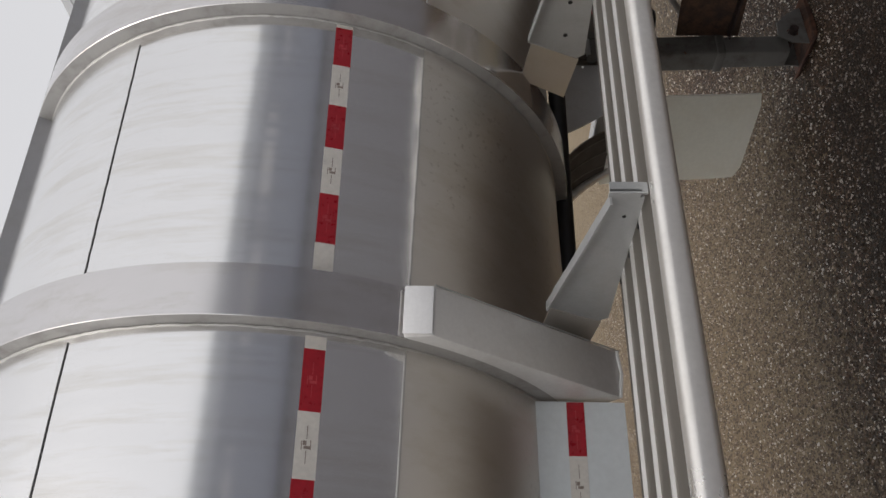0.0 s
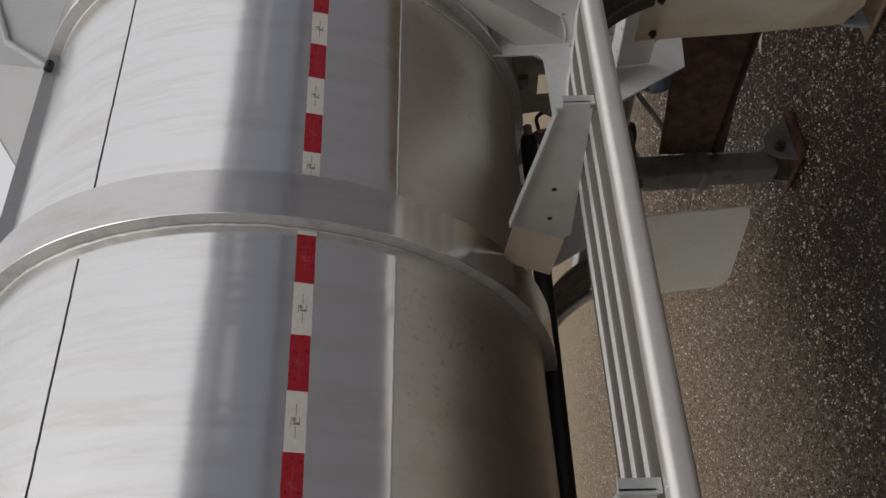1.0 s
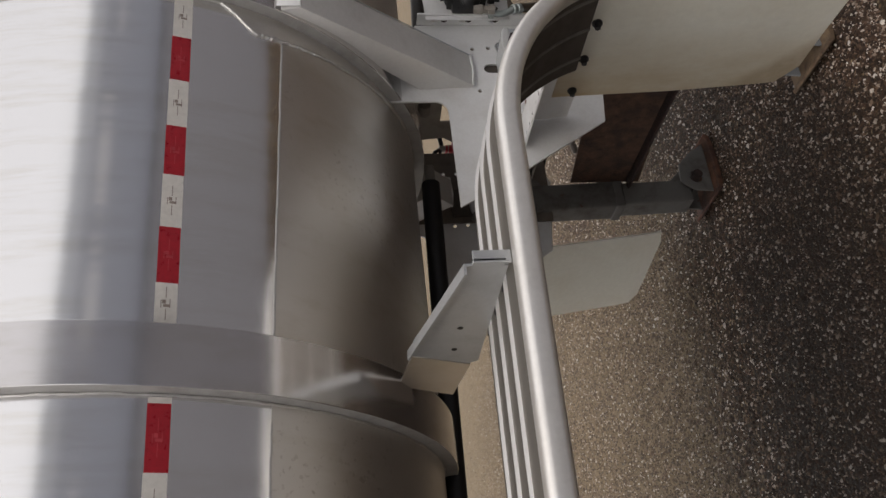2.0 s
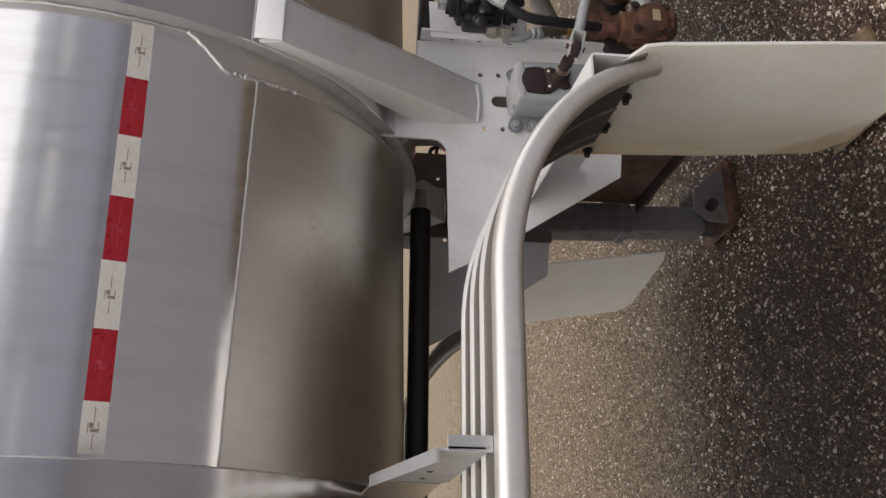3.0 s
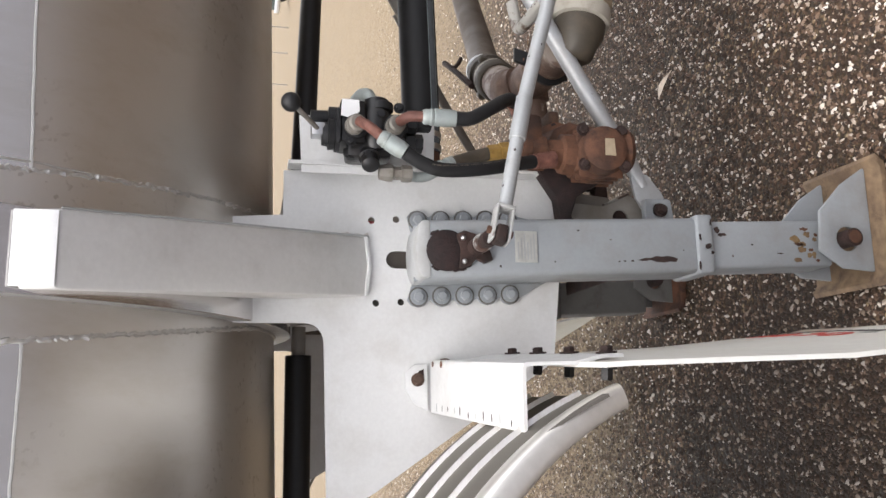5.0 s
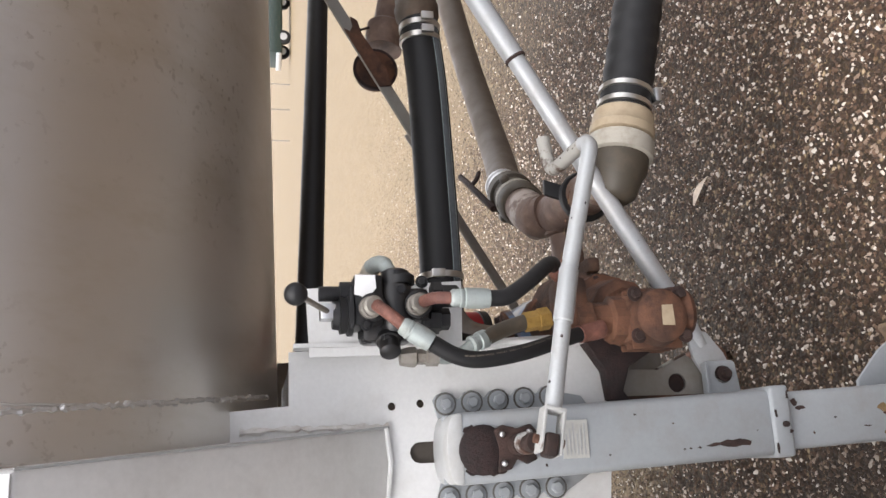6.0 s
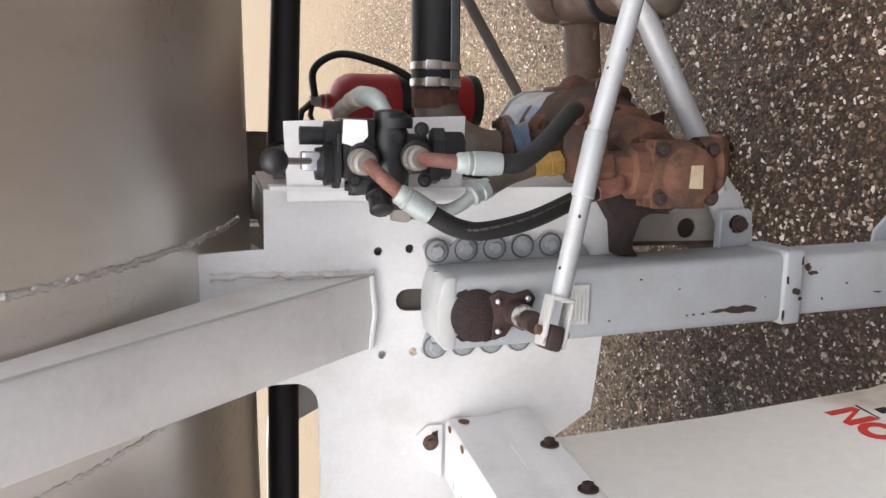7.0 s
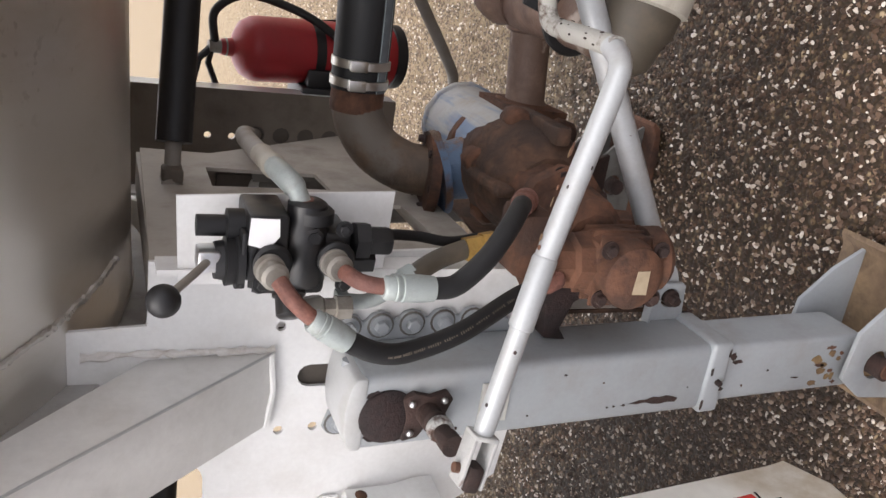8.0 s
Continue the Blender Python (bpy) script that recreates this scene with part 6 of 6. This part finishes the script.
part("check_plug", lathe((3.700, 2.125, 1.262), (3.70, 2.0, 1.262), [(-0.01, 0.014), (0.004, 0.014), (0.006, 0.009), (0.009, 0.009)], 6), VALVE_BLACK, spool, "hexagon plug")
part("check_plug", lathe((3.625, 2.16, 1.325), (3.55, 2.16, 1.325), [(0, 0.018), (0.014, 0.018), (0.016, 0.011), (0.022, 0.011)], 6), BLACK, spool)
part("sticker", slab([(3.690, 1.352), (3.728, 1.350), (3.727, 1.312), (3.702, 1.310), (3.688, 1.322), (3.683, 1.331), (3.687, 1.340)], "y", 2.1178, 2.1165), LABEL, spool, "torn white sticker")
for x, z in ((3.632, 1.215), (3.632, 1.33), (3.607, 1.29), (3.714, 1.222)):
    part("bolt", hexbolt((x, 2.118 if x > 3.61 else 2.13, z), (0, -1, 0), 0.008, 0.008), BLACK, spool)
part("lever_fork", box((3.645, 2.125, 1.385), (3.675, 2.165, 1.415), 0.004), ZINC, spool, "bright lever fork")
part("lever", tube([(3.66, 2.145, 1.395), (3.662, 2.09, 1.42), (3.667, 2.005, 1.461)], 0.0055, 10), FRAME, spool, "bent lever")
part("knob", ball((3.667, 1.995, 1.466), 0.0205, 20), BLACK, spool, "round black knob")
part("port", lathe((3.662, 2.105, 1.325), (3.66, 2.06, 1.318), [(0, 0.021), (0.012, 0.021), (0.013, 0.018), (0.018, 0.018), (0.0185, 0.0195), (0.03, 0.0195), (0.034, 0.015)], 18), PORT, spool, "hexagon port fitting")
part("port", lathe((3.668, 2.12, 1.235), (3.668, 2.06, 1.228), [(0, 0.021), (0.014, 0.021), (0.015, 0.018), (0.020, 0.018), (0.0205, 0.0195), (0.034, 0.0195), (0.038, 0.015)], 18), PORT, spool, "hexagon port fitting")
part("top_elbow", tube([(3.735, 2.15, 1.275), (3.757, 2.165, 1.285), (3.766, 2.19, 1.296), (3.768, 2.235, 1.304)], [0.014, 0.0165, 0.0165, 0.016], 14, None, 4), FERRULE, spool, "grey elbow fitting")
part("elbow_stub", lathe((3.70, 2.15, 1.270), (3.80, 2.157, 1.280), [(0, 0.020), (0.02, 0.020), (0.022, 0.016), (0.045, 0.016)], 6), ORANGE_PAINT, spool, "rusted stub under the elbow")
part("hose_end", lathe((3.767, 2.225, 1.302), (3.745, 2.50, 1.312), [(0, 0.016), (0.004, 0.0185), (0.028, 0.0185), (0.030, 0.0175), (0.10, 0.0175), (0.104, 0.015)], 18), DIRTY_RING, spool, "stubby pale hose end")
part("return_hose", tube([(3.758, 2.32, 1.306), (3.735, 2.52, 1.300), (3.66, 2.85, 1.245), (3.574, 3.188, 1.168)], 0.0165, 14, None, 6), FRAME, spool, "grey return hose")


def build_line(label, port, bend, crimp, run, end_label, lettered=False):
    h = thing("hydraulic_hose", label, "hose", "hydraulic hoses")
    part("steel_elbow", tube([port, bend, crimp], 0.0115, 14, None, 5), ORANGE_PAINT, h, "copper-brown bent tube end")
    c, r = Vector(crimp), Vector(run[0])
    d = (r - c).normalized()
    L = (r - c).length
    part("ferrule", lathe(c - d * 0.012, r, [(0, 0.0135), (0.004, 0.0168), (L * 0.26, 0.0168), (L * 0.28, 0.0182), (L * 0.36, 0.0182), (L * 0.38, 0.0172), (L * 0.42, 0.0172), (L * 0.44, 0.0192), (L * 0.92, 0.0192), (L + 0.012, 0.0175)], 20), FERRULE, h, "dull zinc crimp ferrule")
    part("hose", tube(run, 0.0156, 16, None, 8), RUBBER, h, "black rubber hose")
    if lettered:
        # a worn line of white print along the hose
        bm = bmesh.new()
        pts = spline(run, 24)
        out = Vector((0.25, -0.80, 0.55)).normalized()
        for k in range(30, len(pts) - 26):
            if k % 7 == 6:
                continue
            d = (pts[k + 1] - pts[k - 1]).normalized()
            o = (out - out.dot(d) * d).normalized()
            u = d.cross(o)
            c4 = pts[k] + o * 0.01585
            wd, ht = random.uniform(0.0007, 0.0012), random.uniform(0.0012, 0.0024)
            bm.faces.new([bm.verts.new(c4 + d * i * wd + u * j * ht) for i, j in ((-1, -1), (1, -1), (1, 1), (-1, 1))])
        part("print", bm, SHADE_FRAME, h, "worn grey print", 0)
    e, e0 = Vector(run[-1]), Vector(run[-2])
    d = (e - e0).normalized()
    part("end_ferrule", lathe(e - d * 0.02, e + d, [(0, 0.0175), (0.03, 0.0185), (0.034, 0.0205), (0.06, 0.0205)], 18), ORANGE_PAINT, h, end_label)
    return h


build_line("black hydraulic hose sagging from the control valve to the pump motor", (3.660, 2.065, 1.318), (3.64, 2.04, 1.300), (3.612, 2.035, 1.268), [(3.585, 2.032, 1.225), (3.562, 2.04, 1.18), (3.555, 2.05, 1.13), (3.57, 2.075, 1.04), (3.60, 2.12, 0.94), (3.615, 2.14, 0.885)], "rusted hose end", True)
build_line("black hydraulic hose curving from the valve to the motor top", (3.668, 2.075, 1.228), (3.668, 2.04, 1.212), (3.665, 2.028, 1.175), [(3.664, 2.026, 1.115), (3.668, 2.03, 1.08), (3.70, 2.05, 1.03), (3.735, 2.085, 0.985), (3.752, 2.12, 0.955), (3.748, 2.15, 0.935)], "yellowish brass hose end")
low_line = thing("hydraulic_hose", "thin black hose running behind the control valve", "hose", "hydraulic hoses")
part("hose", tube([(3.640, 2.255, 1.150), (3.634, 2.31, 1.100), (3.624, 2.335, 1.030), (3.614, 2.335, 0.965), (3.612, 2.36, 0.90)], 0.0095, 12, None, 6), RUBBER, low_line)
part("end_ferrule", lathe((3.644, 2.228, 1.172), (3.638, 2.262, 1.143), [(0, 0.013), (0.004, 0.0145), (0.035, 0.0145), (0.038, 0.011)], 14), RUST_DARK, low_line, "rusted hose end")
ret = thing("hydraulic_hose", "faded grey-green hydraulic hose behind the others", "hose", "hydraulic hoses")
part("nut", box((3.562, 2.166, 1.186), (3.592, 2.194, 1.206), 0.004), FERRULE, ret, "square grey nut")
part("bent_end", tube([(3.577, 2.18, 1.198), (3.574, 2.18, 1.160), (3.585, 2.18, 1.132), (3.602, 2.181, 1.110), (3.614, 2.183, 1.085)], 0.012, 14, None, 6), FERRULE, ret, "pale grey bent tube end")
part("ferrule", lathe((3.598, 2.181, 1.116), (3.632, 2.205, 1.04), [(0, 0.013), (0.003, 0.018), (0.010, 0.018), (0.012, 0.016), (0.020, 0.016), (0.022, 0.019), (0.040, 0.019), (0.043, 0.016)], 18), FERRULE, ret, "dull grey ferrule")
part("hose", tube([(3.612, 2.187, 1.085), (3.632, 2.205, 1.04), (3.65, 2.213, 0.985)], 0.0165, 16, None, 6), OLIVE, ret)
part("end_fitting", lathe((3.648, 2.212, 0.99), (3.66, 2.215, 0.92), [(0, 0.021), (0.03, 0.021), (0.031, 0.024), (0.055, 0.024)], 6), BRASS, ret, "yellow brass fitting")
tee = thing("hose_fitting", "stained grey-brown tee fitting under the valve", "fitting")
part("body", lathe((3.575, 2.16, 1.262), (3.575, 2.16, 1.20), [(0, 0.016), (0.02, 0.02), (0.03, 0.02), (0.034, 0.015), (0.05, 0.015), (0.052, 0.019), (0.075, 0.019)], 6), PORT, tee)

# ---- fire extinguisher ----
ext = thing("fire_extinguisher", "red fire extinguisher with black hose on the frame", "extinguisher")
ea, eb = Vector((3.775, 3.285, 1.225)), Vector((3.782, 3.36, 0.72))
de = (eb - ea).normalized()
part("body", lathe(ea, eb, [(-0.03, 0.020), (0.0, 0.024), (0.008, 0.045), (0.022, 0.068), (0.045, 0.081), (0.065, 0.084), (0.44, 0.084), (0.455, 0.080), (0.46, 0.06)], 32), EXT_RED, ext)
part("neck", lathe(ea - de * 0.06, eb, [(0, 0.016), (0.035, 0.018), (0.045, 0.024)], 16), PORT, ext)
part("strap", lathe(ea + de * 0.20, eb, [(0, 0.0845), (0.001, 0.087), (0.026, 0.087), (0.027, 0.0845)], 32), BLACK, ext, "black retaining strap")
part("base_ring", lathe(ea + de * 0.435, eb, [(0, 0.0845), (0.002, 0.088), (0.030, 0.088), (0.034, 0.08)], 32), BLACK, ext, "black base cup")
part("handle", tube([ea - de * 0.05, ea - de * 0.085 + Vector((-0.03, -0.01, 0)), ea - de * 0.10 + Vector((-0.10, -0.015, 0))], 0.010, 8), BLACK, ext, "black squeeze handle")
part("lever", tube([ea - de * 0.05, ea - de * 0.06 + Vector((-0.04, -0.01, 0)), ea - de * 0.035 + Vector((-0.10, -0.01, 0))], 0.008, 8), BLACK, ext)
part("hose", tube([ea - de * 0.045 + Vector((0.01, 0, 0)), ea - de * 0.05 + Vector((0.09, -0.02, 0)), ea + de * 0.02 + Vector((0.135, -0.03, 0)), ea + de * 0.12 + Vector((0.12, -0.05, 0)), ea + de * 0.22 + Vector((0.08, -0.075, 0)), ea + de * 0.33 + Vector((0.0, -0.09, 0))], 0.011, 12, None, 7), BLACK, ext, "black discharge hose")
part("bracket", slab([(3.70, 0.93), (3.86, 0.93), (3.84, 1.06), (3.70, 1.06)], "y", 3.41, 3.416), BLACK, ext, "black mounting bracket")
part("bracket_shoe", box((3.695, 3.225, 0.955), (3.745, 3.285, 1.035), 0.006), BLACK, ext, "black shoe under the body")
part("bracket_foot", box((3.655, 3.21, 0.95), (3.70, 3.41, 1.05), 0.004), BLACK, ext)


# ---- loose bits on the ground ----
leaf = thing("dry_leaf", "pale curled dry leaf lying on the paving", "leaf")
bm = bmesh.new()
rows = []
for k in range(8):
    t = k / 7
    w = 0.017 * math.sin(math.pi * min(1, t * 1.05 + 0.02)) + 0.002
    p = Vector((4.215 + 0.070 * t, 3.17 - 0.115 * t, 0.008 + 0.012 * math.sin(3 * t)))
    rows.append([bm.verts.new(p + Vector((0.6, 0.8, 0)) * w * s + Vector((0, 0, 0.004 * abs(s)))) for s in (-1, 0, 1)])
for r0, r1 in zip(rows, rows[1:]):
    for k in range(2):
        bm.faces.new((r0[k], r0[k + 1], r1[k + 1], r1[k]))
part("blade", bm, plain("dry_leaf", (0.62, 0.52, 0.42), 0.7), leaf)

# ---- far across the yard ----
GREEN = painted("green_paint", (0.014, 0.030, 0.026), 0.35, (0.12, 0.1, 0.07), 0.4)
car = thing("parked_truck", "dark green parked truck far across the yard", "truck")
part("body", box((23.6, 40.0, 0.42), (28.4, 41.9, 1.15), 0.12), GREEN, car)
part("cab", slab([(24.9, 1.13), (26.9, 1.13), (26.5, 1.85), (25.3, 1.85)], "y", 40.1, 41.8, 0.08), GREEN, car, "green cab")
part("window", slab([(25.25, 1.2), (26.6, 1.2), (26.35, 1.75), (25.45, 1.75)], "y", 40.09, 40.07), BLACK, car, "dark side window")
part("bumper", box((23.45, 40.05, 0.45), (23.62, 41.85, 0.72), 0.04), ZINC, car, "pale bumper")
for x in (24.5, 27.4):
    for y in (40.02, 41.65):
        w = part("wheel", lathe((x, y, 0.37), (x, y + 1, 0.37), [(0, 0.33), (0.03, 0.37), (0.20, 0.37), (0.23, 0.33)], 24), RUBBER, car)
        part("rim", lathe((x, y - 0.01, 0.37), (x, y + 1, 0.37), [(0, 0.20), (0.02, 0.2)], 16), ZINC, w)
for x in (19.2, 20.9, 22.3):
    f = thing("fence_post", "thin pale fence post far across the yard", "post", "fence posts")
    part("post", rod((x, 41.0, 0.0), (x, 41.0, 1.6), 0.03, 10), FRAME, f)
    part("cap", ball((x, 41.0, 1.62), 0.06, 10), ZINC, f)

# ---- the paving's stones, proud of their bed ----
def pebble_material():
    m, n, l, b = nodes_of("pebble")
    g = n.new("ShaderNodeNewGeometry")
    c = ramp(n, l, g.outputs["Random Per Island"], [(0.0, (0.018, 0.010, 0.007)), (0.45, (0.058, 0.033, 0.021)), (0.70, (0.115, 0.067, 0.043)), (0.80, (0.215, 0.142, 0.098)), (0.88, (0.40, 0.32, 0.255)), (0.95, (0.70, 0.63, 0.55)), (1.0, (0.80, 0.76, 0.70))])
    t = noise_tex(n, l, 140.0, 3, 0.6)
    c = mix(n, l, ramp(n, l, t, [(0.35, grey(0.0)), (0.75, grey(0.35))]), c, (0.063, 0.045, 0.030))
    c = dust_and_daylight(n, l, stain_and_shade(n, l, c, 0.72), 0.32)
    l.new(c, b.inputs["Base Color"])
    b.inputs["Roughness"].default_value = 0.45
    b.inputs["Specular IOR Level"].default_value = 0.3
    return m


rng = np.random.default_rng(7)
N = 270000
px = np.where(rng.random(N) < 0.88, rng.uniform(1.2, 5.5, N), rng.uniform(4.8, 8.5, N))
py = 1.85 + 7.6 * rng.random(N) ** 1.75
# the field thins out raggedly
px += rng.normal(0, 0.06, N) * (py - 1.5)
py += np.abs(rng.normal(0, 0.22, N)) * (py - 1.85)
size = rng.lognormal(math.log(0.0043), 0.42, N).clip(0.0020, 0.0100)
ang = rng.uniform(0, 2 * math.pi, N)
flat = rng.uniform(0.6, 1.05, N)
long_ = rng.uniform(1.0, 1.7, N)
base = np.array([(1, 0, 0), (0.35, 0.8, 0), (-0.55, 0.7, 0), (-1, -0.1, 0), (-0.4, -0.8, 0), (0.6, -0.7, 0), (0.25, 0.15, 1.0), (-0.35, -0.1, 0.85)])
jit = rng.normal(0, 0.14, (N, 8, 3))
v = base[None] + jit
v[:, :6, 2] = -0.35
v[:, :, 0] *= (size * long_)[:, None]
v[:, :, 1] *= size[:, None]
v[:, :, 2] *= (size * flat)[:, None]
ca, sa = np.cos(ang)[:, None], np.sin(ang)[:, None]
vx, vy = v[:, :, 0] * ca - v[:, :, 1] * sa, v[:, :, 0] * sa + v[:, :, 1] * ca
verts = np.stack([vx + px[:, None], vy + py[:, None], v[:, :, 2] + 0.0012], -1).reshape(-1, 3)
tri = np.array([(0, 1, 6), (1, 2, 6), (2, 7, 6), (2, 3, 7), (3, 4, 7), (4, 5, 7), (5, 6, 7), (5, 0, 6)])
faces = (np.arange(N)[:, None, None] * 8 + tri[None]).reshape(-1, 3)
me = bpy.data.meshes.new("pebbles")
me.from_pydata(verts.tolist(), [], faces.tolist())
me.polygons.foreach_set("use_smooth", np.ones(len(faces), bool))
me.materials.append(pebble_material())
tagged(new("pebbles", me), "brown and whitish pebbles set in the paving", "gravel", "", "stuff")
